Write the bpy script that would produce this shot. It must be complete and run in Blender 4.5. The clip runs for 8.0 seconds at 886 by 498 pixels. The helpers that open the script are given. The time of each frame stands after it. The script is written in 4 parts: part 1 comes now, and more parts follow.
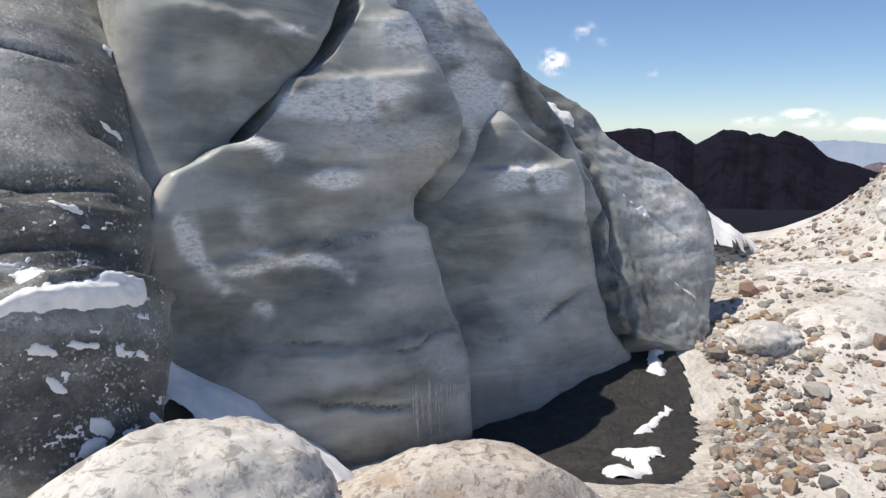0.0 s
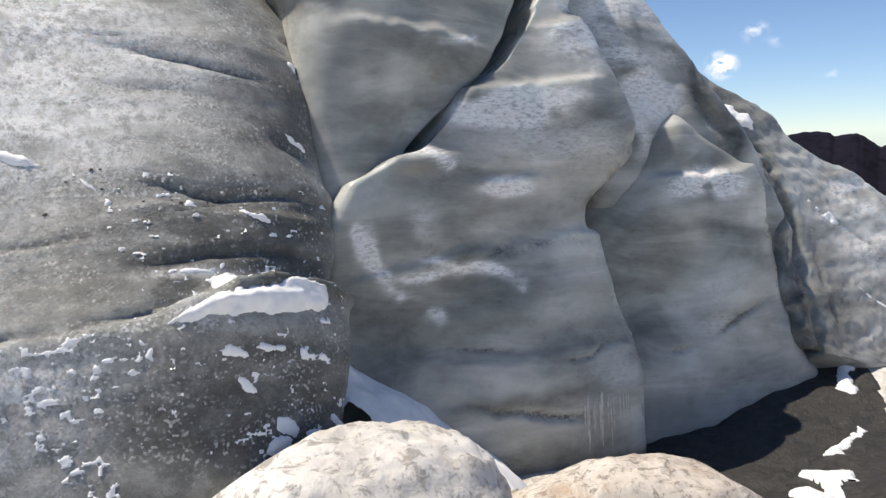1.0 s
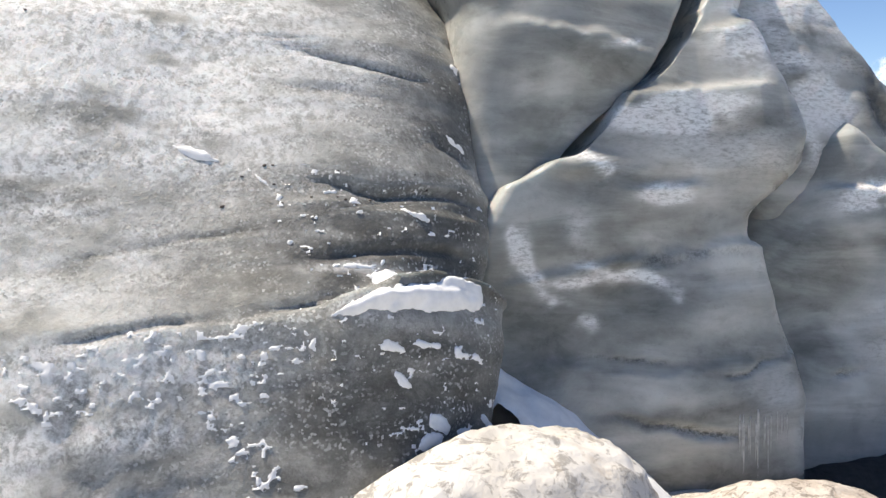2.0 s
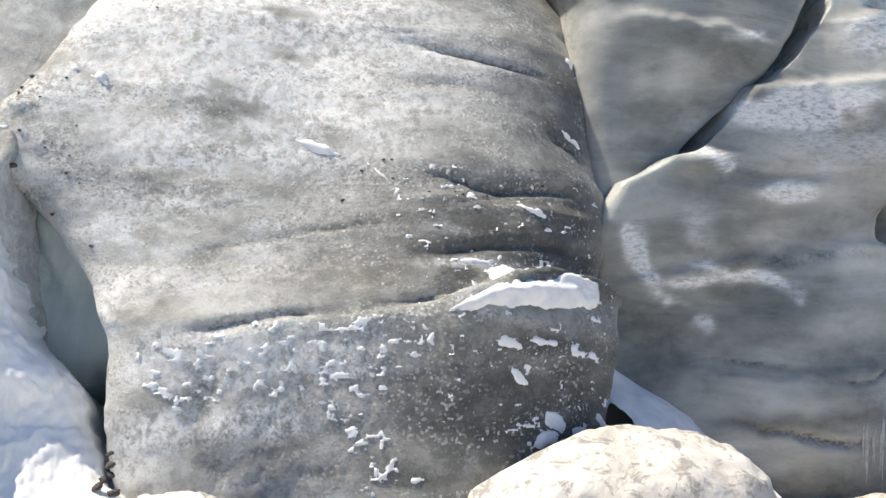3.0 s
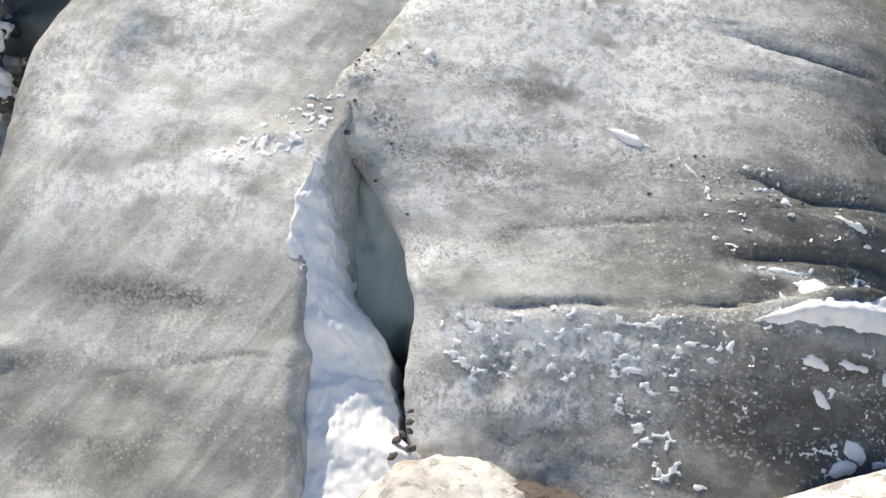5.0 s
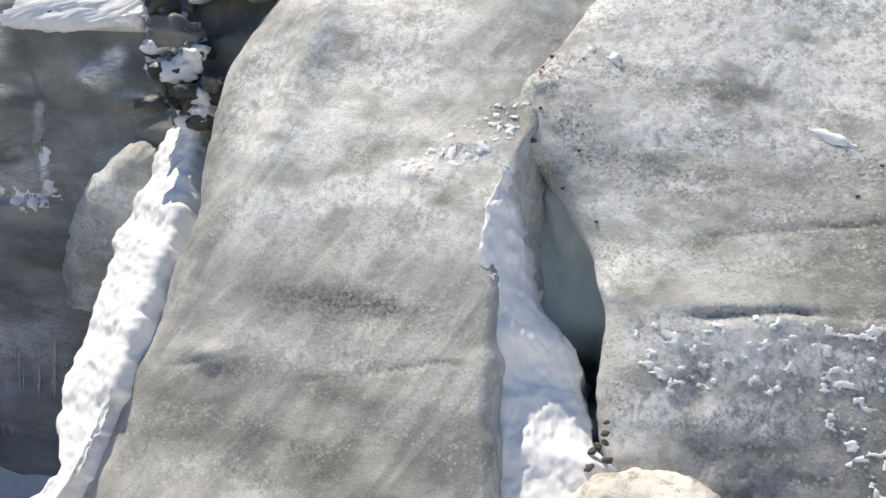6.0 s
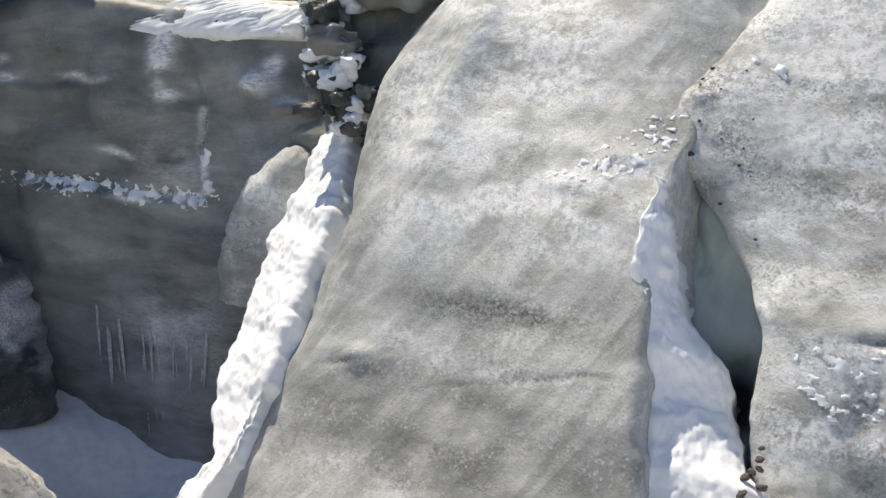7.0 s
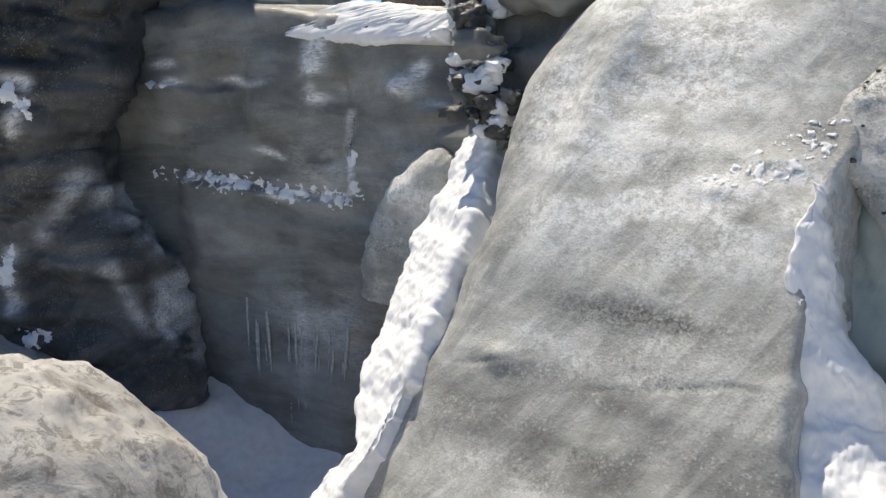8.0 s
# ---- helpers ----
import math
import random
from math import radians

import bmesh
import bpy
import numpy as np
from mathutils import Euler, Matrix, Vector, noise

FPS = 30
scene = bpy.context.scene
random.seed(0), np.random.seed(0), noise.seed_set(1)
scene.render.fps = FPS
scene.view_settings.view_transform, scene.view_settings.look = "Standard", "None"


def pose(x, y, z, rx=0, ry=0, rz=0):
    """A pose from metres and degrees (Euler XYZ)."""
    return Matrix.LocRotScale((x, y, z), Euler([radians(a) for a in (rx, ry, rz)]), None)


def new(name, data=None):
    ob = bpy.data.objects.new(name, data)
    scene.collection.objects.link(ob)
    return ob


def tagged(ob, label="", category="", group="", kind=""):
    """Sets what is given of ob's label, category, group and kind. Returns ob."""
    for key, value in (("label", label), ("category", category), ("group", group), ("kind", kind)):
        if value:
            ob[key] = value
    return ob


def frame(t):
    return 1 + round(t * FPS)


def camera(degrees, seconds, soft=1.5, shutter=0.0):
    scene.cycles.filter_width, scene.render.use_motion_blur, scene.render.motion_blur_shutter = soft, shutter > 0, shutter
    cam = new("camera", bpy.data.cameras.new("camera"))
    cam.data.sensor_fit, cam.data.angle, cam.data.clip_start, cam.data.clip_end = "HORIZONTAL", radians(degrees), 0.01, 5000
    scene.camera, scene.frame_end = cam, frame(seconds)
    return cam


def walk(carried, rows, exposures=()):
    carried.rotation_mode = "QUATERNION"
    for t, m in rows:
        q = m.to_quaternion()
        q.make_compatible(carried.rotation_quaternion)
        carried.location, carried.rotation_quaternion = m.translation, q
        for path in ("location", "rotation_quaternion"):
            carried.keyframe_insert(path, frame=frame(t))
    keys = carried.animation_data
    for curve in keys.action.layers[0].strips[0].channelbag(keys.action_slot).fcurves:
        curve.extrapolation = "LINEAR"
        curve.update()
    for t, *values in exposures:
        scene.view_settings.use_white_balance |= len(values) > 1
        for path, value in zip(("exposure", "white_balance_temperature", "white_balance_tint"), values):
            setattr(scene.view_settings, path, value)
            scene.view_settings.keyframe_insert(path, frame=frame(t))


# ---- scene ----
cam = camera(54.0, 8.0, 1.4)
PATH = [
    (0.0, pose(0.000, 0.000, 1.650, 82.00, 0.00, 0.00)),
    (0.5, pose(-0.028, 0.016, 1.643, 82.30, 0.38, 5.21)),
    (1.0, pose(-0.060, 0.016, 1.635, 82.79, 1.37, 10.46)),
    (1.5, pose(-0.088, 0.011, 1.631, 83.16, 1.20, 15.02)),
    (1.7, pose(-0.106, 0.004, 1.631, 83.32, 0.67, 17.05)),
    (2.8, pose(-0.244, -0.033, 1.640, 82.42, -0.12, 24.55)),
    (3.0, pose(-0.265, -0.041, 1.636, 82.76, -0.17, 25.50)),
    (3.5, pose(-0.333, -0.076, 1.646, 83.35, -0.82, 28.82)),
    (4.0, pose(-0.407, -0.125, 1.650, 82.88, -2.10, 33.28)),
    (4.2, pose(-0.433, -0.149, 1.658, 81.87, -2.75, 35.74)),
    (5.3, pose(-0.544, -0.240, 1.717, 79.68, -3.79, 43.35)),
    (5.5, pose(-0.577, -0.262, 1.720, 79.31, -2.90, 45.28)),
    (6.0, pose(-0.656, -0.346, 1.723, 79.64, -2.27, 50.37)),
    (6.5, pose(-0.698, -0.390, 1.717, 79.54, -2.78, 54.30)),
    (7.0, pose(-0.716, -0.443, 1.723, 79.81, -3.02, 58.70)),
    (7.5, pose(-0.716, -0.483, 1.725, 79.97, -2.83, 62.88)),
    (8.0, pose(-0.711, -0.515, 1.723, 79.54, -2.99, 67.35)),
]
EXPOSURES = [(0.0, -0.27, 7300, 10), (1.5, 0.1, 7750, 10), (3.5, 0.26, 7850, 8), (5.5, 0.05, 7750, 8), (7.0, -0.05, 7750, 8), (8.0, -0.12, 7750, 8)]
walk(cam, PATH, EXPOSURES)

# ---- world and sun ----
SUN_DIR = Vector((-0.42, -0.1, 0.9)).normalized()
world = bpy.data.worlds.new("sky")
scene.world = world
world.use_nodes = True
wn = world.node_tree.nodes
wl = world.node_tree.links
wn.clear()
sky = wn.new("ShaderNodeTexSky")
sky.sky_type = "NISHITA"
sky.sun_disc = False
sky.sun_elevation = math.asin(SUN_DIR.z)
sky.sun_rotation = math.atan2(SUN_DIR.x, SUN_DIR.y)
sky.altitude = 3500
sky.air_density = 1.0
sky.dust_density = 0.0
sky.ozone_density = 6.0
bg = wn.new("ShaderNodeBackground")
bg.inputs["Strength"].default_value = 0.15
wout = wn.new("ShaderNodeOutputWorld")
tint = wn.new("ShaderNodeMix")
tint.data_type, tint.blend_type = "RGBA", "MULTIPLY"
tint.inputs[0].default_value = 1.0
tint.inputs[7].default_value = (0.9, 0.94, 1.02, 1)
wl.new(sky.outputs[0], tint.inputs[6])
wl.new(tint.outputs[2], bg.inputs[0])
wl.new(bg.outputs[0], wout.inputs[0])
sun_data = bpy.data.lights.new("sun", "SUN")
sun_data.energy = 5.0
sun_data.angle = radians(0.53)
sun_data.color = (1.0, 0.97, 0.93)
sun = new("sun", sun_data)
sun.matrix_world = SUN_DIR.to_track_quat("Z", "Y").to_matrix().to_4x4()


# ---- numeric noise ----
def lattice(ix, iy, iz, seed):
    h = (ix * 374761393 + iy * 668265263 + iz * 2147483647 + seed * 1274126177) & 0xFFFFFFFF
    h = ((h ^ (h >> 13)) * 1274126177) & 0xFFFFFFFF
    h = ((h ^ (h >> 16)) * 668265263) & 0xFFFFFFFF
    return ((h ^ (h >> 15)) & 0xFFFF) / 32767.5 - 1.0


def vnoise(p, seed=0):
    """Smooth value noise in -1..1 for an array of places."""
    i = np.floor(p).astype(np.int64)
    f = p - i
    f = f * f * f * (f * (f * 6 - 15) + 10)
    x, y, z = i[..., 0], i[..., 1], i[..., 2]
    out = 0
    for dx in (0, 1):
        for dy in (0, 1):
            for dz in (0, 1):
                w = (f[..., 0] if dx else 1 - f[..., 0]) * (f[..., 1] if dy else 1 - f[..., 1]) * (f[..., 2] if dz else 1 - f[..., 2])
                out = out + w * lattice(x + dx, y + dy, z + dz, seed)
    return out


def fbm(p, octaves=4, seed=0, gain=0.5):
    out, a, p = 0, 1.0, np.asarray(p, dtype=float)
    for k in range(octaves):
        out = out + a * vnoise(p + 17.3 * k, seed + k)
        p, a = p * 2.03, a * gain
    return out


def along(points, u, v):
    """Distance of the places (u, v) from a polyline."""
    best = np.full(np.shape(u), 1e9)
    for (ax, ay), (bx, by) in zip(points, points[1:]):
        dx, dy = bx - ax, by - ay
        s = np.clip(((u - ax) * dx + (v - ay) * dy) / (dx * dx + dy * dy + 1e-12), 0, 1)
        best = np.minimum(best, np.hypot(u - ax - s * dx, v - ay - s * dy))
    return best


def inside(points, u, v):
    """Signed distance to a closed outline, positive inside."""
    ring = list(points) + [points[0]]
    d = along(ring, u, v)
    odd = np.zeros(np.shape(u), dtype=bool)
    for (ax, ay), (bx, by) in zip(ring, ring[1:]):
        hit = ((ay > v) != (by > v)) & (u < (bx - ax) * (v - ay) / ((by - ay) or 1e-12) + ax)
        odd ^= hit
    return np.where(odd, d, -d)


# ---- node helpers ----
def material(name):
    m = bpy.data.materials.new(name)
    m.use_nodes = True
    return m, m.node_tree.nodes, m.node_tree.links, m.node_tree.nodes["Principled BSDF"]


def coords(nodes, links, scale=(1, 1, 1), rot=(0, 0, 0)):
    tc = nodes.new("ShaderNodeTexCoord")
    mp = nodes.new("ShaderNodeMapping")
    mp.inputs["Scale"].default_value = scale
    mp.inputs["Rotation"].default_value = [radians(a) for a in rot]
    links.new(tc.outputs["Object"], mp.inputs[0])
    return mp.outputs[0]


def noise_node(nodes, links, at, scale, detail=5, rough=0.6, distort=0.0):
    n = nodes.new("ShaderNodeTexNoise")
    n.inputs["Scale"].default_value = scale
    n.inputs["Detail"].default_value = detail
    n.inputs["Roughness"].default_value = rough
    n.inputs["Distortion"].default_value = distort
    links.new(at, n.inputs["Vector"])
    return n.outputs["Fac"]


def ramp(nodes, links, fac, stops):
    r = nodes.new("ShaderNodeValToRGB")
    e = r.color_ramp.elements
    while len(e) < len(stops):
        e.new(0.5)
    for k, (pos, c) in zip(e, stops):
        k.position = pos
        k.color = (*c, 1) if len(c) == 3 else c
    links.new(fac, r.inputs[0])
    return r.outputs[0]


def mix(nodes, links, fac, a, b, mode="MIX"):
    n = nodes.new("ShaderNodeMix")
    n.data_type, n.blend_type = "RGBA", mode
    for socket, value in ((n.inputs[0], fac), (n.inputs[6], a), (n.inputs[7], b)):
        if isinstance(value, (int, float)):
            socket.default_value = value
        elif isinstance(value, tuple):
            socket.default_value = (*value, 1)
        else:
            links.new(value, socket)
    return n.outputs[2]


def bump(nodes, links, height, strength, distance, under=None):
    b = nodes.new("ShaderNodeBump")
    b.inputs["Strength"].default_value = strength
    b.inputs["Distance"].default_value = distance
    links.new(height, b.inputs["Height"])
    if under is not None:
        links.new(under, b.inputs["Normal"])
    return b.outputs[0]


def gray(x):
    return (x, x, x)


def stretched(nodes, links, angle, length, width):
    """Coordinates of a block's own face, drawn out along a line at an angle to its layers."""
    at = nodes.new("ShaderNodeAttribute")
    at.attribute_name = "face"
    mp = nodes.new("ShaderNodeMapping")
    mp.vector_type = "TEXTURE"
    mp.inputs["Rotation"].default_value = (0, 0, radians(angle))
    mp.inputs["Scale"].default_value = (length, width, width)
    links.new(at.outputs["Vector"], mp.inputs[0])
    return mp.outputs[0]


def times(nodes, links, a, b):
    return mix(nodes, links, 1.0, a, b, "MULTIPLY")


def ice_material(name, pale, mid, dirt, dirty, grain, rough, angle=4.0, streaks=0.0, sub=0.0, deep=0.55, relief=1.0):
    """Glacier ice: cloudy grey ice in thin layers and meltwater streaks, with bubbles, specks of dirt and a crystal
    grain; masks paint in sun and shade.
    """
    m, nodes, links, bsdf = material(name)
    at = coords(nodes, links)
    layered = stretched(nodes, links, angle, 1.1, 0.26)
    dark = tuple(deep * c for c in mid)
    big = noise_node(nodes, links, coords(nodes, links, (1, 1, 1.5)), 1.5, 3, 0.5, 0.6)
    layers = noise_node(nodes, links, layered, 1.0, 8, 0.6, 0.5)
    cloud = noise_node(nodes, links, stretched(nodes, links, angle, 1.5, 1.0), 7.0, 9, 0.72, 0.3)
    fine = noise_node(nodes, links, at, 55, 6, 0.8)
    base = ramp(nodes, links, layers, [(0.4, dark), (0.5, mid), (0.6, pale)])
    base = mix(nodes, links, 0.5, base, ramp(nodes, links, big, [(0.36, dark), (0.5, mid), (0.64, pale)]))
    base = mix(nodes, links, 0.35 * grain, base, ramp(nodes, links, cloud, [(0.41, dark), (0.5, mid), (0.58, pale)]))
    if streaks:
        melt_lines = noise_node(nodes, links, stretched(nodes, links, 62, 1.2, 0.2), 1.0, 8, 0.66, 0.7)
        base = mix(nodes, links, streaks, base, ramp(nodes, links, melt_lines, [(0.4, dark), (0.49, mid), (0.57, pale)]))
    specks = times(nodes, links, ramp(nodes, links, fine, [(0.56, gray(0)), (0.66, gray(1))]),
                   ramp(nodes, links, noise_node(nodes, links, layered, 1.3, 6, 0.65, 0.4), [(0.42, gray(0.1)), (0.62, gray(dirty))]))
    base = mix(nodes, links, specks, base, dirt)
    marks = {}
    for key in ("frost_and_sun", "dirt", "clear"):
        a = nodes.new("ShaderNodeAttribute")
        a.attribute_name = key
        marks[key] = a.outputs["Fac"]
    wisps = ramp(nodes, links, noise_node(nodes, links, stretched(nodes, links, angle, 0.5, 0.2), 12.0, 8, 0.75, 0.3), [(0.36, gray(0.25)), (0.54, gray(1))])
    grit = ramp(nodes, links, noise_node(nodes, links, at, 22, 8, 0.78, 0.3), [(0.41, gray(0.22)), (0.55, gray(1))])
    # Dark clear ice; the same mask also paints shade onto some sides.
    shade_tone = ramp(nodes, links, cloud, [(0.34, tuple(0.25 * c for c in dark)), (0.5, tuple(0.5 * c for c in dark)), (0.68, tuple(1.2 * c for c in dark))])
    base = mix(nodes, links, marks["clear"], base, shade_tone)
    # Frosted ice; sunlight on the blocks is painted in with the same mask.
    base = mix(nodes, links, times(nodes, links, marks["frost_and_sun"], grit if grain > 0.6 else wisps), base, (0.86, 0.87, 0.87))
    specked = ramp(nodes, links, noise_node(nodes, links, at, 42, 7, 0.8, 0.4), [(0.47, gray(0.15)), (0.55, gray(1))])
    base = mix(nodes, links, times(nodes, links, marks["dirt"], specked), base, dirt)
    crystals = nodes.new("ShaderNodeTexVoronoi")
    crystals.inputs["Scale"].default_value = 95
    crystals.inputs["Randomness"].default_value = 1.0
    links.new(at, crystals.inputs["Vector"])
    tone = nodes.new("ShaderNodeRGBToBW")
    links.new(crystals.outputs["Color"], tone.inputs[0])
    where = ramp(nodes, links, noise_node(nodes, links, layered, 1.7, 7, 0.7, 0.5), [(0.46, gray(0.08)), (0.58, gray(1))])
    flecks = times(nodes, links, ramp(nodes, links, tone.outputs[0], [(0.2, gray(0.5 * grain ** 2)), (0.36, gray(0))]), where)
    base = mix(nodes, links, flecks, base, tuple(0.42 * c for c in mid))
    sparkle = times(nodes, links, ramp(nodes, links, tone.outputs[0], [(0.68, gray(0)), (0.88, gray(0.5 * grain ** 2))]), where)
    base = mix(nodes, links, sparkle, base, (0.88, 0.89, 0.89))
    links.new(base, bsdf.inputs["Base Color"])
    b = bump(nodes, links, cloud, 0.1 * relief, 0.02)
    if streaks:
        b = bump(nodes, links, melt_lines, 0.14, 0.05, b)
    b = bump(nodes, links, crystals.outputs["Distance"], 0.45 * grain * relief, 0.004, b)
    b = bump(nodes, links, fine, 0.8 * grain * relief, 0.007, b)
    links.new(b, bsdf.inputs["Normal"])
    links.new(ramp(nodes, links, cloud, [(0.35, gray(rough * 0.7)), (0.65, gray(min(1, rough * 1.4)))]), bsdf.inputs["Roughness"])
    bsdf.inputs["IOR"].default_value = 1.31
    bsdf.inputs["Subsurface Weight"].default_value = sub
    bsdf.inputs["Subsurface Radius"].default_value = (0.7, 0.95, 1.0)
    bsdf.inputs["Subsurface Scale"].default_value = 0.09
    return m


ICE_ROUGH = ice_material("weathered_ice", (0.76, 0.765, 0.735), (0.42, 0.425, 0.402), (0.1, 0.1, 0.092), 0.8, 1.0, 0.42, 5, 0.0, 0.4)
ICE_SLAB = ice_material("streaked_slab_ice", (0.76, 0.768, 0.74), (0.45, 0.457, 0.435), (0.12, 0.12, 0.11), 0.6, 0.75, 0.42, 14, 0.5, 0.45, 0.62)
ICE_SMOOTH = ice_material("smooth_ice", (0.62, 0.63, 0.605), (0.345, 0.354, 0.335), (0.06, 0.062, 0.06), 0.2, 0.2, 0.3, -3, 0.0, 0.6, 0.5, 0.45)
# Dirty ice whose greys are also lowered to paint in the hollow's shade.
ICE_DARK = ice_material("dirty_ice_painted_shade", (0.38, 0.385, 0.37), (0.21, 0.213, 0.203), (0.035, 0.035, 0.035), 0.5, 0.4, 0.35, 3, 0.0, 0.4, 0.6)
# A still darker grey ice.
ICE_BLACK = ice_material("very_dark_ice", (0.2, 0.203, 0.198), (0.085, 0.087, 0.085), (0.02, 0.02, 0.02), 0.7, 0.5, 0.35, 35)
ICE_BLUE = ice_material("clear_blue_ice", (0.56, 0.62, 0.595), (0.4, 0.47, 0.45), (0.2, 0.28, 0.28), 0.2, 0.25, 0.2, 80, 0.0, 0.3)


def snow_material():
    m, nodes, links, bsdf = material("snow")
    at = coords(nodes, links)
    n = noise_node(nodes, links, at, 14, 5, 0.6)
    links.new(ramp(nodes, links, n, [(0.3, (0.8, 0.82, 0.84)), (0.6, (0.93, 0.94, 0.95))]), bsdf.inputs["Base Color"])
    b = bump(nodes, links, n, 0.2, 0.015)
    links.new(bump(nodes, links, noise_node(nodes, links, at, 120, 3, 0.6), 0.25, 0.003, b), bsdf.inputs["Normal"])
    bsdf.inputs["Roughness"].default_value = 0.7
    return m


SNOW = snow_material()


def rock_material(name, light, dark, rust, rusty=0.5, scale=1.0, rough=0.85):
    m, nodes, links, bsdf = material(name)
    at = coords(nodes, links)
    big = noise_node(nodes, links, at, 2.2 * scale, 6, 0.62, 0.5)
    fine = noise_node(nodes, links, at, 26 * scale, 6, 0.7)
    base = ramp(nodes, links, big, [(0.33, dark), (0.58, light)])
    base = mix(nodes, links, ramp(nodes, links, fine, [(0.34, gray(0.6)), (0.42, gray(0))]), base, dark)
    warp = nodes.new("ShaderNodeTexNoise")
    warp.inputs["Scale"].default_value = 3.0 * scale
    warp.inputs["Detail"].default_value = 5
    links.new(at, warp.inputs["Vector"])
    fis = nodes.new("ShaderNodeTexVoronoi")
    fis.feature = "DISTANCE_TO_EDGE"
    fis.inputs["Scale"].default_value = 2.4 * scale
    links.new(mix(nodes, links, 0.35, at, warp.outputs["Color"]), fis.inputs["Vector"])
    crack = ramp(nodes, links, fis.outputs["Distance"], [(0.0, gray(0.25)), (0.02, gray(0.0))])
    patch = ramp(nodes, links, noise_node(nodes, links, at, 1.7 * scale, 4), [(0.4, gray(0)), (0.52, gray(1))])
    crack = mix(nodes, links, 1.0, crack, patch, "MULTIPLY")
    base = mix(nodes, links, crack, base, tuple(0.3 * c for c in dark))
    pits = ramp(nodes, links, noise_node(nodes, links, at, 11 * scale, 6, 0.75, 0.5), [(0.41, gray(0.8)), (0.48, gray(0))])
    base = mix(nodes, links, pits, base, tuple(0.55 * c for c in dark))
    stain = ramp(nodes, links, noise_node(nodes, links, at, 3.4 * scale, 5, 0.65, 0.8), [(0.56, gray(0)), (0.7, gray(rusty))])
    base = mix(nodes, links, stain, base, rust)
    links.new(base, bsdf.inputs["Base Color"])
    b = bump(nodes, links, big, 0.5, 0.06)
    links.new(bump(nodes, links, fine, 0.6, 0.012, b), bsdf.inputs["Normal"])
    bsdf.inputs["Roughness"].default_value = rough
    bsdf.inputs["Specular IOR Level"].default_value = 0.5 if rough < 0.95 else 0.1
    return m


ROCK_PALE = rock_material("pale_bedrock", (0.76, 0.74, 0.71), (0.5, 0.475, 0.44), (0.55, 0.43, 0.3), 0.55)
ROCK_GRAY = rock_material("lichen_gray_rock", (0.62, 0.605, 0.57), (0.38, 0.36, 0.33), (0.17, 0.14, 0.12), 0.95)
ROCK_TAN = rock_material("tan_bedrock", (0.68, 0.63, 0.57), (0.4, 0.34, 0.29), (0.42, 0.29, 0.19), 0.7, 1.6)
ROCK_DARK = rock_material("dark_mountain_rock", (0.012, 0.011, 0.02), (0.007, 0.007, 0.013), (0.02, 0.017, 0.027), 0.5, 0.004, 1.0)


def stone_material():
    """Pebbles of several colours, one a stone."""
    m, nodes, links, bsdf = material("pebble")
    info = nodes.new("ShaderNodeObjectInfo")
    geo = nodes.new("ShaderNodeNewGeometry")
    add = nodes.new("ShaderNodeMath")
    add.operation = "ADD"
    links.new(info.outputs["Random"], add.inputs[0])
    links.new(geo.outputs["Random Per Island"], add.inputs[1])
    wrap = nodes.new("ShaderNodeMath")
    wrap.operation = "FRACT"
    links.new(add.outputs[0], wrap.inputs[0])
    tone = ramp(nodes, links, wrap.outputs[0], [(0.0, (0.4, 0.35, 0.29)), (0.16, (0.13, 0.13, 0.135)), (0.32, (0.58, 0.53, 0.46)), (0.48, (0.3, 0.17, 0.12)), (0.62, (0.72, 0.69, 0.64)), (0.78, (0.22, 0.22, 0.22)), (0.9, (0.5, 0.33, 0.2)), (1.0, (0.42, 0.37, 0.31))])
    at = coords(nodes, links)
    n = noise_node(nodes, links, at, 45, 4, 0.65)
    links.new(mix(nodes, links, 0.5, tone, ramp(nodes, links, n, [(0.3, gray(0.35)), (0.7, gray(1.0))]), "MULTIPLY"), bsdf.inputs["Base Color"])
    links.new(bump(nodes, links, n, 0.5, 0.01), bsdf.inputs["Normal"])
    bsdf.inputs["Roughness"].default_value = 0.85
    return m


PEBBLE = stone_material()


def ground_material():
    m, nodes, links, bsdf = material("gravel_and_silt")
    at = coords(nodes, links)
    big = noise_node(nodes, links, at, 0.9, 6, 0.6, 0.6)
    fine = noise_node(nodes, links, at, 30, 6, 0.75)
    vor = nodes.new("ShaderNodeTexVoronoi")
    vor.inputs["Scale"].default_value = 28
    links.new(at, vor.inputs["Vector"])
    base = ramp(nodes, links, big, [(0.3, (0.42, 0.38, 0.34)), (0.5, (0.54, 0.5, 0.45)), (0.64, (0.68, 0.64, 0.58))])
    cells = nodes.new("ShaderNodeRGBToBW")
    links.new(vor.outputs["Color"], cells.inputs[0])
    base = mix(nodes, links, 0.7, base, cells.outputs[0], "SOFT_LIGHT")
    base = mix(nodes, links, ramp(nodes, links, fine, [(0.34, gray(0.7)), (0.5, gray(0))]), base, (0.16, 0.14, 0.12))
    sheet = ramp(nodes, links, noise_node(nodes, links, at, 0.55, 5, 0.6, 0.7), [(0.46, gray(0)), (0.52, gray(0.9))])
    slab = ramp(nodes, links, noise_node(nodes, links, at, 2.6, 6, 0.65, 0.5), [(0.3, (0.46, 0.42, 0.37)), (0.5, (0.68, 0.655, 0.615)), (0.62, (0.74, 0.72, 0.69)), (0.72, (0.62, 0.48, 0.3))])
    base = mix(nodes, links, sheet, base, slab)
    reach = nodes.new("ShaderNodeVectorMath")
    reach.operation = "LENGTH"
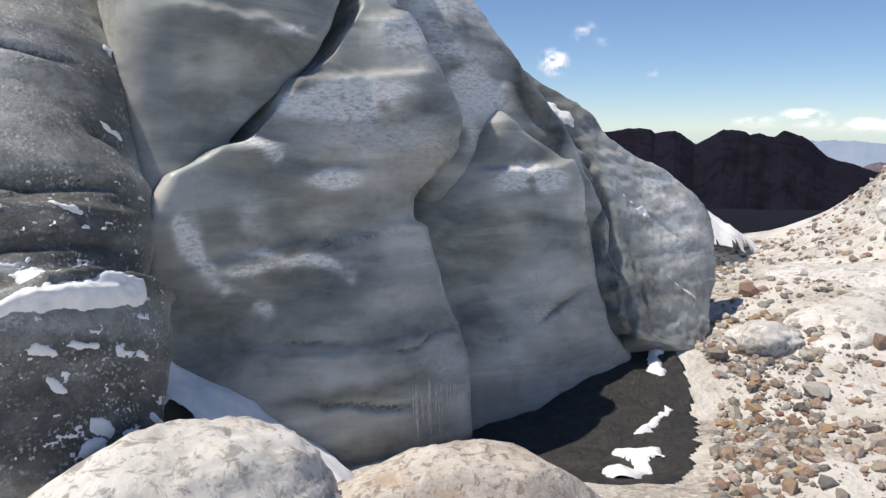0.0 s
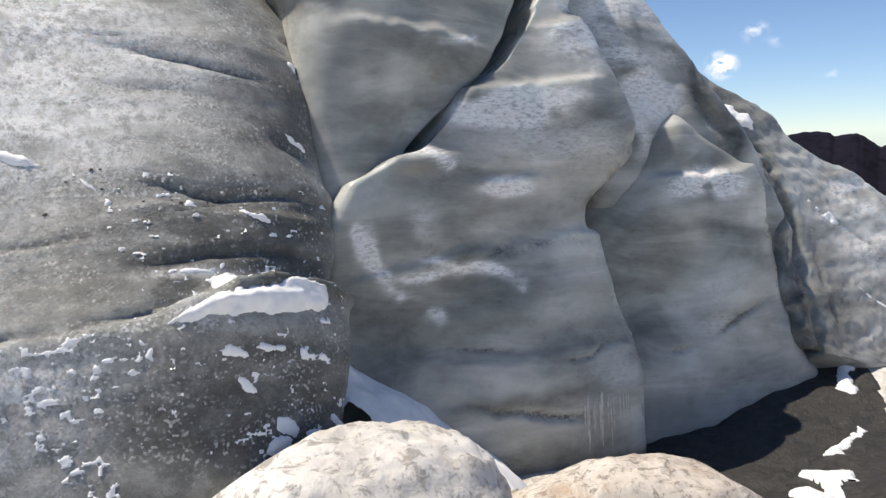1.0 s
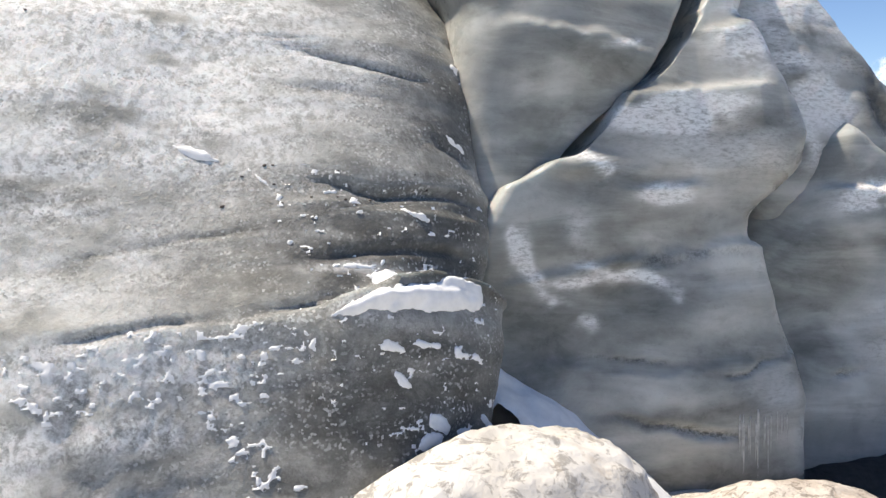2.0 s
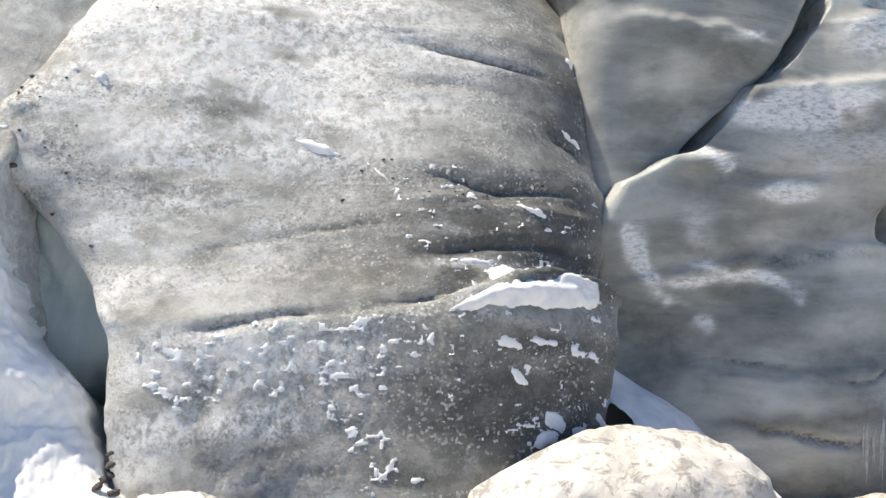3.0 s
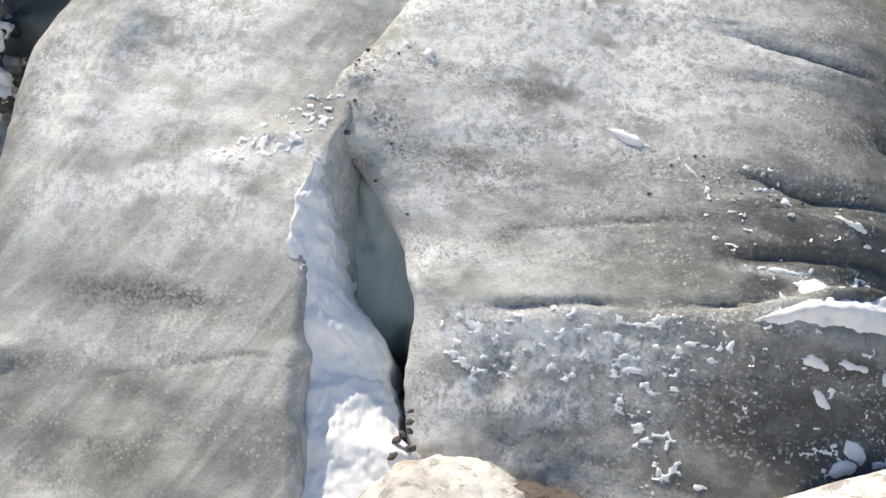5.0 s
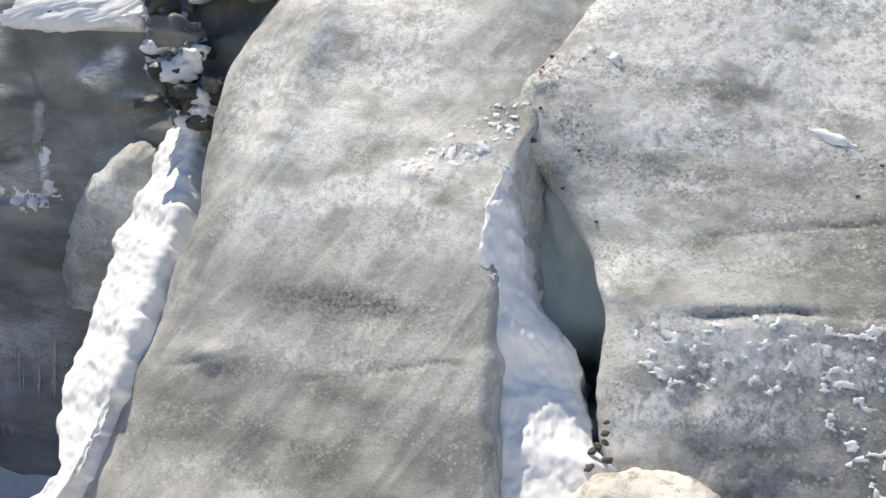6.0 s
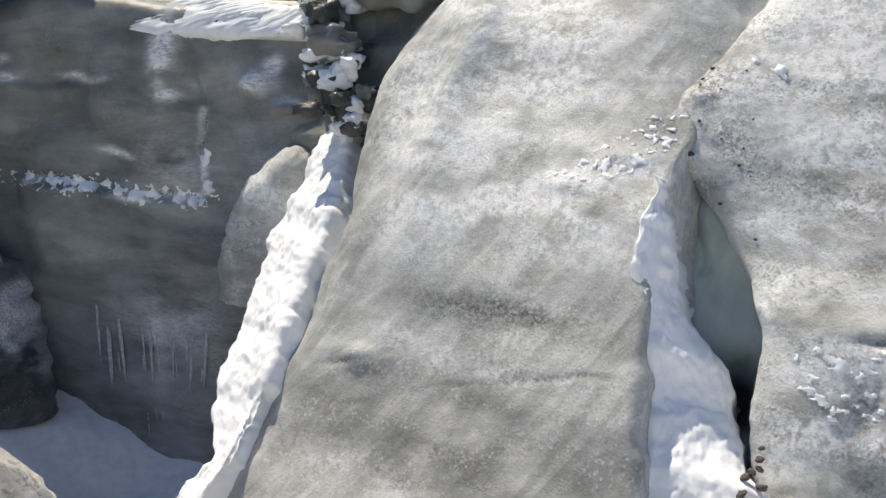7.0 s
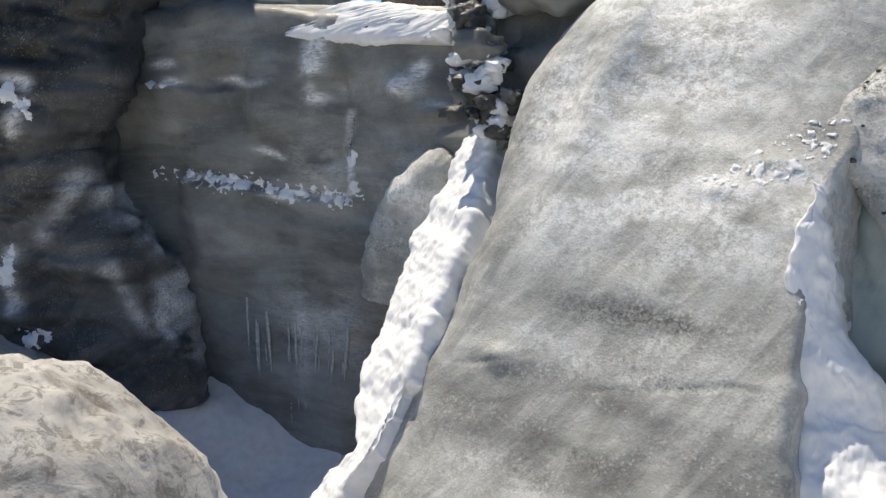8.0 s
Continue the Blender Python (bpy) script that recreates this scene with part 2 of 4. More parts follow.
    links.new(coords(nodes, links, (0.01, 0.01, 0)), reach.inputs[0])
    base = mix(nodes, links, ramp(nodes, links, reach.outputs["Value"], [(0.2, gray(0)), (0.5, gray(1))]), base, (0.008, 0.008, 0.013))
    links.new(base, bsdf.inputs["Base Color"])
    b = bump(nodes, links, vor.outputs["Distance"], 0.6, 0.02)
    links.new(bump(nodes, links, fine, 0.6, 0.015, b), bsdf.inputs["Normal"])
    bsdf.inputs["Roughness"].default_value = 0.9
    bsdf.inputs["Specular IOR Level"].default_value = 0.15
    return m


GROUND = ground_material()


# ---- mesh helpers ----
def mesh_object(name, verts, faces, mat, smooth=True, parent=None):
    me = bpy.data.meshes.new(name)
    me.from_pydata(np.asarray(verts).reshape(-1, 3).tolist(), [], faces if isinstance(faces, list) else faces.tolist())
    me.validate()
    me.materials.append(mat)
    if smooth:
        me.polygons.foreach_set("use_smooth", [True] * len(me.polygons))
    me.update()
    ob = new(name, me)
    ob.parent = parent
    return ob


def grid_faces(rows, cols, wrap=False):
    r = np.arange(rows - 1)[:, None]
    c = np.arange(cols if wrap else cols - 1)[None, :]
    n = (c + 1) % cols
    return np.stack([r * cols + c, r * cols + n, (r + 1) * cols + n, (r + 1) * cols + c], -1).reshape(-1, 4)


class Face:
    """A leaning face: u runs along it, v up it, n out of it."""

    def __init__(self, x, y, z, turn, lean):
        a, l = radians(turn), radians(lean)
        back = np.array([-math.sin(a), math.cos(a), 0])
        up = np.array([0, 0, 1.0])
        self.p = np.array([x, y, z])
        self.u = np.array([math.cos(a), math.sin(a), 0])
        self.v = back * math.sin(l) + up * math.cos(l)
        self.n = -back * math.cos(l) + up * math.sin(l)

    def at(self, u, v, w):
        return self.p + np.asarray(u)[..., None] * self.u + np.asarray(v)[..., None] * self.v + np.asarray(w)[..., None] * self.n


def ice_block(face, rows, mat, label, profile=((-9, 0), (9, 0)), radius=(0.25, 0.25), top=0.3, foot=0.0, depth=1.6,
              relief=(0.08, 0.03, 0.008), grooves=(), steps=(), bumps=(), frost_and_sun=(), stains=(), clear=(), rime_lines=(), lifts=(), skew=None, cell=0.022, seed=1, edge=0.03, name="ice_block", category="ice", group="ice blocks of the glacier front"):
    """A block of the glacier's front, lofted between its two edges (v, left, right) with rounded sides,
    layered relief, cracks (line, width, depth), ledges (line, height, reach) and swellings (u, v, ru, rv, height)."""
    rows = np.array(rows, dtype=float)
    v0, v1 = rows[0, 0], rows[-1, 0]
    nv = max(8, int((v1 - v0) / cell))
    vv = np.linspace(v0, v1, nv)
    left, right = np.interp(vv, rows[:, 0], rows[:, 1]), np.interp(vv, rows[:, 0], rows[:, 2])
    zero = np.zeros_like(vv)
    left = left + edge * fbm(np.stack([vv * 3.1, zero, zero], -1), 4, seed + 5)
    right = right + edge * fbm(np.stack([vv * 3.1, zero + 9, zero], -1), 4, seed + 6)
    right = np.maximum(right, left + 0.05)
    nu = max(12, int((right - left).max() / cell))
    t = np.linspace(0, 1, nu)
    rl, rr = radius
    (rl, dl), (rr, dr) = [(q if isinstance(q, tuple) else (q, q)) for q in (rl, rr)]
    ang = np.linspace(0, 1, 21)[:-1] * math.pi / 2
    sides = np.linspace(-depth, -0.02, 14)[:-1]
    us, ws = [], []
    half = (right - left) / 2
    al, ar = np.minimum(rl, half * 0.98), np.minimum(rr, half * 0.98)
    for s in sides:
        us.append(left), ws.append(zero + s - dl)
    for a in ang:
        us.append(left + al * (1 - math.cos(a))), ws.append(zero - dl * (1 - math.sin(a)))
    for s in t:
        us.append(left + al + (right - left - al - ar) * s), ws.append(zero)
    for a in ang[::-1]:
        us.append(right - ar * (1 - math.cos(a))), ws.append(zero - dr * (1 - math.sin(a)))
    for s in sides[::-1]:
        us.append(right), ws.append(zero + s - dr)
    U, W = np.stack(us, 1), np.stack(ws, 1)
    V = np.repeat(vv[:, None], U.shape[1], 1)
    prof = np.array(profile, dtype=float)
    W = W + np.interp(V, prof[:, 0], prof[:, 1])
    if top > 0:
        k = np.clip(1 - (v1 - V) / top, 0, 1)
        W = W - top * (1 - np.sqrt(np.maximum(0, 1 - k * k)))
    if foot > 0:
        k = np.clip(1 - (V - v0) / foot, 0, 1)
        W = W - foot * (1 - np.sqrt(np.maximum(0, 1 - k * k)))
    if skew:
        W = W + np.interp(V, [q[0] for q in skew[1]], [q[1] for q in skew[1]]) * (U - skew[0])
    for bu, bv, ru, rv, high in lifts:
        W = W + high * np.exp(-((U - bu) / ru) ** 2 - ((V - bv) / rv) ** 2)
    loc = np.stack([U, V, W], -1)
    off = relief[0] * fbm(loc * [1.7, 1.9, 1.7], 2, seed, 0.35) + relief[1] * fbm(loc * [1.6, 8.0, 1.6] + [0, U.mean(), 0], 4, seed + 11)
    off = off + relief[2] * fbm(loc * 19, 3, seed + 23, 0.6)
    wob = 0.03 * fbm(loc * 4.0, 3, seed + 31)
    dirt, whitened, darkened = np.zeros_like(U), np.zeros_like(U), np.zeros_like(U)
    patchy = np.clip(0.8 + 0.9 * fbm(loc * [4, 9, 4], 4, seed + 51), 0, 1.4)
    for line, width, much in rime_lines:
        whitened = np.maximum(whitened, np.clip(much * patchy * np.exp(-(along(line, U + wob, V + wob) / width) ** 2), 0, 1))
    # Whitening patches: frosted ice and painted-in sunlight.
    for bu, bv, ru, rv, much in frost_and_sun:
        whitened = np.maximum(whitened, np.clip(much * patchy * 1.3 * np.exp(-((U - bu + wob) / ru) ** 2 - ((V - bv + wob) / rv) ** 2), 0, 1))
    # Darkening patches: clear ice and painted-in shade.
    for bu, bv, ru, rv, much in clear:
        darkened = np.maximum(darkened, np.clip(much * (0.55 + 0.45 * patchy) * np.exp(-((U - bu + wob) / ru) ** 2 - ((V - bv + wob) / rv) ** 2), 0, 1))
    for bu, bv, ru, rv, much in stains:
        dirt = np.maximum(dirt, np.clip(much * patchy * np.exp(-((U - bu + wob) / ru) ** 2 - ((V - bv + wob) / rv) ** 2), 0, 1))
    for line, width, deep in grooves:
        gap = along(line, U + wob, V + wob)
        worn = np.clip(0.55 + 0.75 * fbm(loc * 3.5, 2, seed + 41), 0.1, 1.1)
        lo, hi = min(q[0] for q in line), max(q[0] for q in line)
        if hi - lo > 0.3:
            worn = worn * np.clip((U - lo) / 0.25, 0.1, 1) * np.clip((hi - U) / 0.25, 0.1, 1)
        off = off - deep * worn * np.exp(-(gap / width) ** 2)
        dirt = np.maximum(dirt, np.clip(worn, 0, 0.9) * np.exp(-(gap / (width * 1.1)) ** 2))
    for line, high, reach in steps:
        line = np.array(line)
        below = np.interp(U, line[:, 0], line[:, 1]) - V + wob
        span = np.clip((U - line[0, 0]) / 0.15, 0, 1) * np.clip((line[-1, 0] - U) / 0.15, 0, 1)
        off = off + high * span * np.where(below > 0, np.exp(-np.maximum(below, 0) / reach), np.exp(-np.maximum(-below, 0) / 0.035))* np.clip(below / 0.05 + 1, 0, 1)
    for bu, bv, ru, rv, high in bumps:
        off = off + high * np.exp(-((U - bu + wob) / ru) ** 2 - ((V - bv + wob) / rv) ** 2)
    P = face.at(U, V, W)
    du, dv = np.gradient(P, axis=1), np.gradient(P, axis=0)
    N = np.cross(du, dv)
    N = N / (np.linalg.norm(N, axis=-1, keepdims=True) + 1e-9)
    P = P + N * off[..., None]
    rows_n, cols_n = U.shape
    faces = grid_faces(rows_n, cols_n, True).tolist()
    faces.append(list(range(cols_n))[::-1])
    faces.append([(rows_n - 1) * cols_n + k for k in range(cols_n)])
    ob = mesh_object(name, P, faces, mat)
    for key, values in (("frost_and_sun", whitened), ("dirt", dirt), ("clear", darkened)):
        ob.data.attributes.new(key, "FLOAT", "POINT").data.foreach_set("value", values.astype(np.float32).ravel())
    ob.data.attributes.new("face", "FLOAT_VECTOR", "POINT").data.foreach_set("vector", np.stack([U, V, W], -1).astype(np.float32).ravel())
    tagged(ob, label, category, group)
    return ob


def surface_of(ob):
    from mathutils.bvhtree import BVHTree
    me = ob.data
    return BVHTree.FromPolygons([v.co for v in me.vertices], [p.vertices for p in me.polygons])


def snow_grid(face, tree, outline, thick, cell, seed, rag, start, reach=2.2, sparse=None):
    """Vertices and faces of a layer of snow that lies on a block inside an outline (u, v)."""
    pts = np.array(outline)
    lo, hi = pts.min(0) - 2 * rag - cell, pts.max(0) + 2 * rag + cell
    uu, vv = np.meshgrid(np.arange(lo[0], hi[0], cell), np.arange(lo[1], hi[1], cell), indexing="ij")
    loc = np.stack([uu, vv, np.zeros_like(uu)], -1)
    d = inside(outline, uu, vv) + rag * fbm(loc * 16, 4, seed, 0.6)
    lump = 1 + 0.35 * fbm(loc * 11, 3, seed + 3)
    if sparse is not None:
        d = np.minimum(d, 0.05 * (fbm(loc * [26, 40, 26], 4, seed + 9, 0.6) - sparse))
    keep = d > -2.2 * cell
    high = np.where(d > 0, thick * lump * np.sqrt(np.clip(d / max(thick * 1.5, 0.02), 0, 1)), 1.2 * d)
    index, verts, faces = {}, [], []
    down = Vector(-face.n)
    for i, j in zip(*np.nonzero(keep)):
        o = face.at(uu[i, j], vv[i, j], reach)
        hit = tree.ray_cast(Vector(o), down, 6)
        if hit[0] is None or (hit[0] - Vector(o)).length > reach + 0.9:
            continue
        n = (hit[1] * 0.5 + Vector(face.n) * 0.3 + Vector((0, 0, 0.4))).normalized()
        index[i, j] = start + len(verts)
        verts.append(hit[0] + n * float(high[i, j]))
    for (i, j), k in index.items():
        a, b, c = index.get((i + 1, j)), index.get((i + 1, j + 1)), index.get((i, j + 1))
        if None not in (a, b, c):
            pa, pb = verts[k - start], verts[b - start]
            if (pa - pb).length < 6 * cell:
                faces.append((k, a, b, c))
    return verts, faces


def islands(faces, least):
    """Faces sorted into connected pieces of at least so many faces."""
    root = {}

    def find(k):
        while root.setdefault(k, k) != k:
            root[k] = root[root[k]]
            k = root[k]
        return k

    for f in faces:
        for k in f[1:]:
            root[find(k)] = find(f[0])
    pieces = {}
    for f in faces:
        pieces.setdefault(find(f[0]), []).append(f)
    return [p for p in pieces.values() if len(p) >= least]


def snow_patch(face, tree, outline, thick=0.03, cell=0.012, seed=1, rag=0.02, label="bright patch of old snow lying on grey glacier ice", name="snow_patch"):
    verts, faces = snow_grid(face, tree, outline, thick, cell, seed, rag, 0)
    for piece in islands(faces, 12):
        used = sorted({k for f in piece for k in f})
        at = {k: i for i, k in enumerate(used)}
        ob = mesh_object(name, [tuple(verts[k]) for k in used], [tuple(at[k] for k in f) for f in piece], SNOW)
        tagged(ob, label, "snow", "snow patches on the ice")


def streak(u, v, length, width, angle, taper=0.3):
    """A narrow leaf-shaped outline."""
    c, s = math.cos(radians(angle)), math.sin(radians(angle))
    pts = [(-0.5, 0), (-0.2, 0.5), (0.15, 0.45), (0.5, taper * 0.3), (0.2, -0.4), (-0.25, -0.45)]
    return [(u + c * a * length - s * b * width, v + s * a * length + c * b * width) for a, b in pts]


def blob(name, centre, radii, turn, mat, seed, detail=5, rough=(0.18, 0.06, 0.015), flat=0.0, square=2.0, parent=None, facets=0, cracks=0.0):
    """A worn rock: a squared-off, noise-worn ellipsoid."""
    bm = bmesh.new()
    bmesh.ops.create_icosphere(bm, subdivisions=detail, radius=1)
    p = np.array([v.co[:] for v in bm.verts])
    k = (np.abs(p) ** square).sum(1) ** (-1 / square)
    p = p * k[:, None]
    q = p * 1.3 + seed * 3.7
    r = 1 + rough[0] * fbm(q, 3, seed) + rough[1] * fbm(q * [2, 2, 3], 4, seed + 3) + rough[2] * fbm(q * 9, 4, seed + 7, 0.6)
    if cracks:
        bent = q * [1.1, 1.1, 2.6] + 0.25 * np.stack([fbm(q * 2.3, 3, seed + 13), fbm(q * 2.3, 3, seed + 14), fbm(q * 2.3, 3, seed + 15)], -1)
        gap = np.abs(fbm(bent, 2, seed + 17))
        r = r - cracks * np.exp(-(gap / 0.035) ** 2) * np.clip(fbm(q * 1.7, 2, seed + 19) * 2 + 0.5, 0, 1)
    p = p * r[:, None]
    chip = np.random.RandomState(seed + 70)
    for _ in range(facets):
        n = chip.normal(size=3)
        n /= np.linalg.norm(n)
        p = p - 0.8 * np.maximum(0, p @ n - chip.uniform(0.96, 1.05))[:, None] * n
    p = p * np.array(radii)
    for v, co in zip(bm.verts, p):
        v.co = co
    me = bpy.data.meshes.new(name)
    bm.to_mesh(me)
    bm.free()
    me.materials.append(mat)
    me.polygons.foreach_set("use_smooth", [True] * len(me.polygons))
    ob = new(name, me)
    ob.parent = parent
    ob.matrix_world = pose(*centre, 0, 0, turn)
    return ob


# ---- ground: one sheet to the horizon ----
def ground_height(x, y):
    x, y = np.asarray(x, float), np.asarray(y, float)
    d = np.hypot(x, y)
    z = -0.05 - 0.28 * np.exp(-((x - 0.5) / 1.6) ** 2 - ((y - 5.2) / 0.9) ** 2)
    z = z - 1.2 * np.exp(-((x + 6.2) / 1.9) ** 2 - ((y - 0.6) / 1.5) ** 2)
    z = z + 2.2 * np.exp(-((x - 6.5) / 1.5) ** 2 - ((y - 9.5) / 2.3) ** 2)
    z = z + 0.22 * np.exp(-((x - 3.6) / 1.4) ** 2 - ((y - 7.2) / 1.5) ** 2)
    z = z + 0.25 * np.clip((d - 6) / 6, 0, 1) * (y > 0)
    flat = np.stack([x, y, np.zeros_like(x)], -1)
    near = np.clip(1 - d / 40, 0, 1)
    z = z + near * (0.07 * fbm(flat * 0.9, 4, 3) + 0.02 * fbm(flat * 5, 3, 8))
    fall = np.clip(d - 12.5, 0, None)
    z = z - np.minimum(fall * 0.3, 60) - np.clip(d - 200, 0, None) * 0.045
    return z + np.clip(d / 300, 0, 1) * 12 * fbm(flat * 0.004, 4, 5)


ring = np.concatenate([np.linspace(0.05, 14, 150), 14 * np.geomspace(1.02, 300, 70)])
spoke = np.linspace(0, 2 * math.pi, 401)[:-1]
R, T = np.meshgrid(ring, spoke, indexing="ij")
GX, GY = R * np.cos(T), R * np.sin(T)
gv = np.stack([GX, GY, ground_height(GX, GY)], -1)
gf = grid_faces(len(ring), len(spoke), True).tolist()
gf.append(list(range(len(spoke)))[::-1])
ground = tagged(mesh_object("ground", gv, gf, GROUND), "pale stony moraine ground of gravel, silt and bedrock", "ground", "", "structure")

# ---- far mountains and haze ----
def mountain(name, dist, profile, base, mat, label, rug, seed, thick):
    """A range: crest heights (azimuth to the right, elevation) at a distance, with ribbed slopes down to its base."""
    prof = np.array(profile)
    az = np.linspace(prof[0, 0], prof[-1, 0], 420)
    el = np.interp(az, prof[:, 0], prof[:, 1])
    zero = np.zeros_like(az)
    el = el + rug * fbm(np.stack([az * 1.4, zero, zero], -1), 5, seed, 0.6)
    verts = []
    nr = 46
    for k in range(nr):
        s = k / (nr - 1)
        r = dist - thick * s
        crest = 1.65 + dist * np.tan(np.radians(el))
        z = crest + (base - crest) * s
        rib = fbm(np.stack([az * 0.55 + s * 2.2, zero + s * 2.0, zero], -1), 6, seed + 9, 0.6)
        z = z - (crest - base) * 0.035 * math.sin(math.pi * s) * np.abs(rib)
        a = np.radians(az)
        rr = r + thick * 0.02 * math.sin(math.pi * s) * rib
        verts.append(np.stack([rr * np.sin(a), rr * np.cos(a), z], -1))
    back = verts[0].copy()
    back[:, :2] *= 1 + thick / dist
    back[:, 2] = base
    v = np.stack([back] + verts, 0)
    ob = mesh_object(name, v, grid_faces(nr + 1, len(az)), mat)
    return tagged(ob, label, "mountain", "", "structure")


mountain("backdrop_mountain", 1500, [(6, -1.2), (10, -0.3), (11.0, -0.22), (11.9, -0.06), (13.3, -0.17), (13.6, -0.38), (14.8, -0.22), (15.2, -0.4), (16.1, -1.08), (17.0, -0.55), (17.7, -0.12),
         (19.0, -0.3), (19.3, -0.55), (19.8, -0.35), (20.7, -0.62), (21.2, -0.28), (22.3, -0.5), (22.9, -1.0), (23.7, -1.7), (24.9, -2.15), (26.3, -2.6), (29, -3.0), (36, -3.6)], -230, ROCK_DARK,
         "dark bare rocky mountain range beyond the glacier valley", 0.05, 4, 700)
# The blue of the distance haze is painted into these hills' base colour.
HAZE, hn, hl, hb = material("hills_with_painted_haze")
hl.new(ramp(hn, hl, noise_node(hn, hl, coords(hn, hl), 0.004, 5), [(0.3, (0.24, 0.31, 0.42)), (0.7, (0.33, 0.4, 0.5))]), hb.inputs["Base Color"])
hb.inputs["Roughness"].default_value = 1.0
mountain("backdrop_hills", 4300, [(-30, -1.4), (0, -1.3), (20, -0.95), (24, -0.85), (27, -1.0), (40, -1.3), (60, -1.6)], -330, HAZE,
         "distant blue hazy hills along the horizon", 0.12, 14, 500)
mountain("backdrop_ridge", 2600, [(22, -3.6), (24.5, -2.7), (26, -2.3), (27.5, -1.9), (32, -1.8), (44, -2.6)], -260,
         rock_material("violet_gray_hills", (0.16, 0.13, 0.16), (0.1, 0.085, 0.11), (0.2, 0.16, 0.18), 0.4, 0.004),
         "distant violet grey ridge in haze", 0.1, 19, 500)

# ---- glacier front: the blocks ----
FA = Face(-2.12, 2.91, 1.05, 31, 24)
FB = Face(-3.81, 1.75, 1.18, 22.5, 18)
FC = Face(-0.5, 4.75, 1.2, 35, 8)
FR = Face(1.65, 6.71, 0.715, 45, 25)
FD = Face(-6.4, 1.2, 0.5, 40, 0)
FL = Face(-7.2, 0.2, 0.5, 62, 0)

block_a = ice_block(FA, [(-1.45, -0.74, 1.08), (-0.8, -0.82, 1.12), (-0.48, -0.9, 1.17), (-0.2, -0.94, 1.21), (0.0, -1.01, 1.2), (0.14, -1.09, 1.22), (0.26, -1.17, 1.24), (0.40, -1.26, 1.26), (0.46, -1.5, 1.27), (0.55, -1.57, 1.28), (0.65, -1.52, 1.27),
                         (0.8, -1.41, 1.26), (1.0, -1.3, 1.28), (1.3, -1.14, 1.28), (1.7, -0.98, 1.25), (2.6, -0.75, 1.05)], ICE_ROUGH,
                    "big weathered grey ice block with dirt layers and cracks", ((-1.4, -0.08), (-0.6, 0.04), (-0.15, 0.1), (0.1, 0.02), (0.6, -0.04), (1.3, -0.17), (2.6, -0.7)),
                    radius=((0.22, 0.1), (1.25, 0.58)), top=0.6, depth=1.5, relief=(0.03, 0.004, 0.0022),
                    # Frosted patches; the upper left ones also paint in the sun's glare.
                    frost_and_sun=[(-0.5, 1.1, 0.9, 0.55, 1.5), (-0.7, 0.4, 0.45, 0.5, 1.1), (-0.3, -0.3, 0.55, 0.12, 0.9), (-0.68, -0.5, 0.22, 0.35, 0.9), (-0.35, -0.75, 0.3, 0.15, 0.6), (-0.3, -0.48, 0.4, 0.25, 0.7), (0.2, 0.85, 0.4, 0.1, 0.5), (-0.9, 0.0, 0.15, 0.8, 0.6), (0.7, -0.1, 0.3, 0.06, 0.6), (0.1, 0.24, 0.3, 0.04, 0.5), (0.5, 0.1, 0.3, 0.03, 0.45)],
                    # Dark ice, with the shade of the right and lower side painted in.
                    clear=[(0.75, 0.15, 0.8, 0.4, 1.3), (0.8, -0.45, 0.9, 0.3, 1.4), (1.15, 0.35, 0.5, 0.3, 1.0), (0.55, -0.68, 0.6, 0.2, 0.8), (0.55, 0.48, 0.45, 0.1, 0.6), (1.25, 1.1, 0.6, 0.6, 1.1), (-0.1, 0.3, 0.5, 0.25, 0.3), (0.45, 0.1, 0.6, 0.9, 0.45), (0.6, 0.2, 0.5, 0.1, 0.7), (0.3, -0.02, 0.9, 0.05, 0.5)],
                    # Dirt; the broad right and lower marks deepen that painted shade.
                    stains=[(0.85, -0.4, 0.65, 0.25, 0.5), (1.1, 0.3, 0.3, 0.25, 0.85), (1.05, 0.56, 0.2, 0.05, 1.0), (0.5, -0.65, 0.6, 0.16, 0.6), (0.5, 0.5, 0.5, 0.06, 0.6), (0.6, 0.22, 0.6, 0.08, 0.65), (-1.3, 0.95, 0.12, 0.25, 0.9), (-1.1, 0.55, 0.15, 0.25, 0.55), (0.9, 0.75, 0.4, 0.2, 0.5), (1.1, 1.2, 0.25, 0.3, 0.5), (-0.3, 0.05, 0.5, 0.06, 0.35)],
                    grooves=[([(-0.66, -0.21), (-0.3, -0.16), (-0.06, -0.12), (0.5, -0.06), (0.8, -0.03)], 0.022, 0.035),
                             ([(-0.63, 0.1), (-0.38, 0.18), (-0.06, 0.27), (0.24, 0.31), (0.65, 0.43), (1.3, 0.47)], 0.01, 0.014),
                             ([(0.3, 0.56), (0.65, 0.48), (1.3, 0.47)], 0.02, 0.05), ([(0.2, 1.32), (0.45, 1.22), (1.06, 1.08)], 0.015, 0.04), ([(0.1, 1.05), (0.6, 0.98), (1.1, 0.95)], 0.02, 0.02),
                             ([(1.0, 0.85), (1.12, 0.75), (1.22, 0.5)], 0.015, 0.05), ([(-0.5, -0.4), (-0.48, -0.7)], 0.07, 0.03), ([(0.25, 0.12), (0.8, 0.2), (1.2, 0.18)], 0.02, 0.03)],
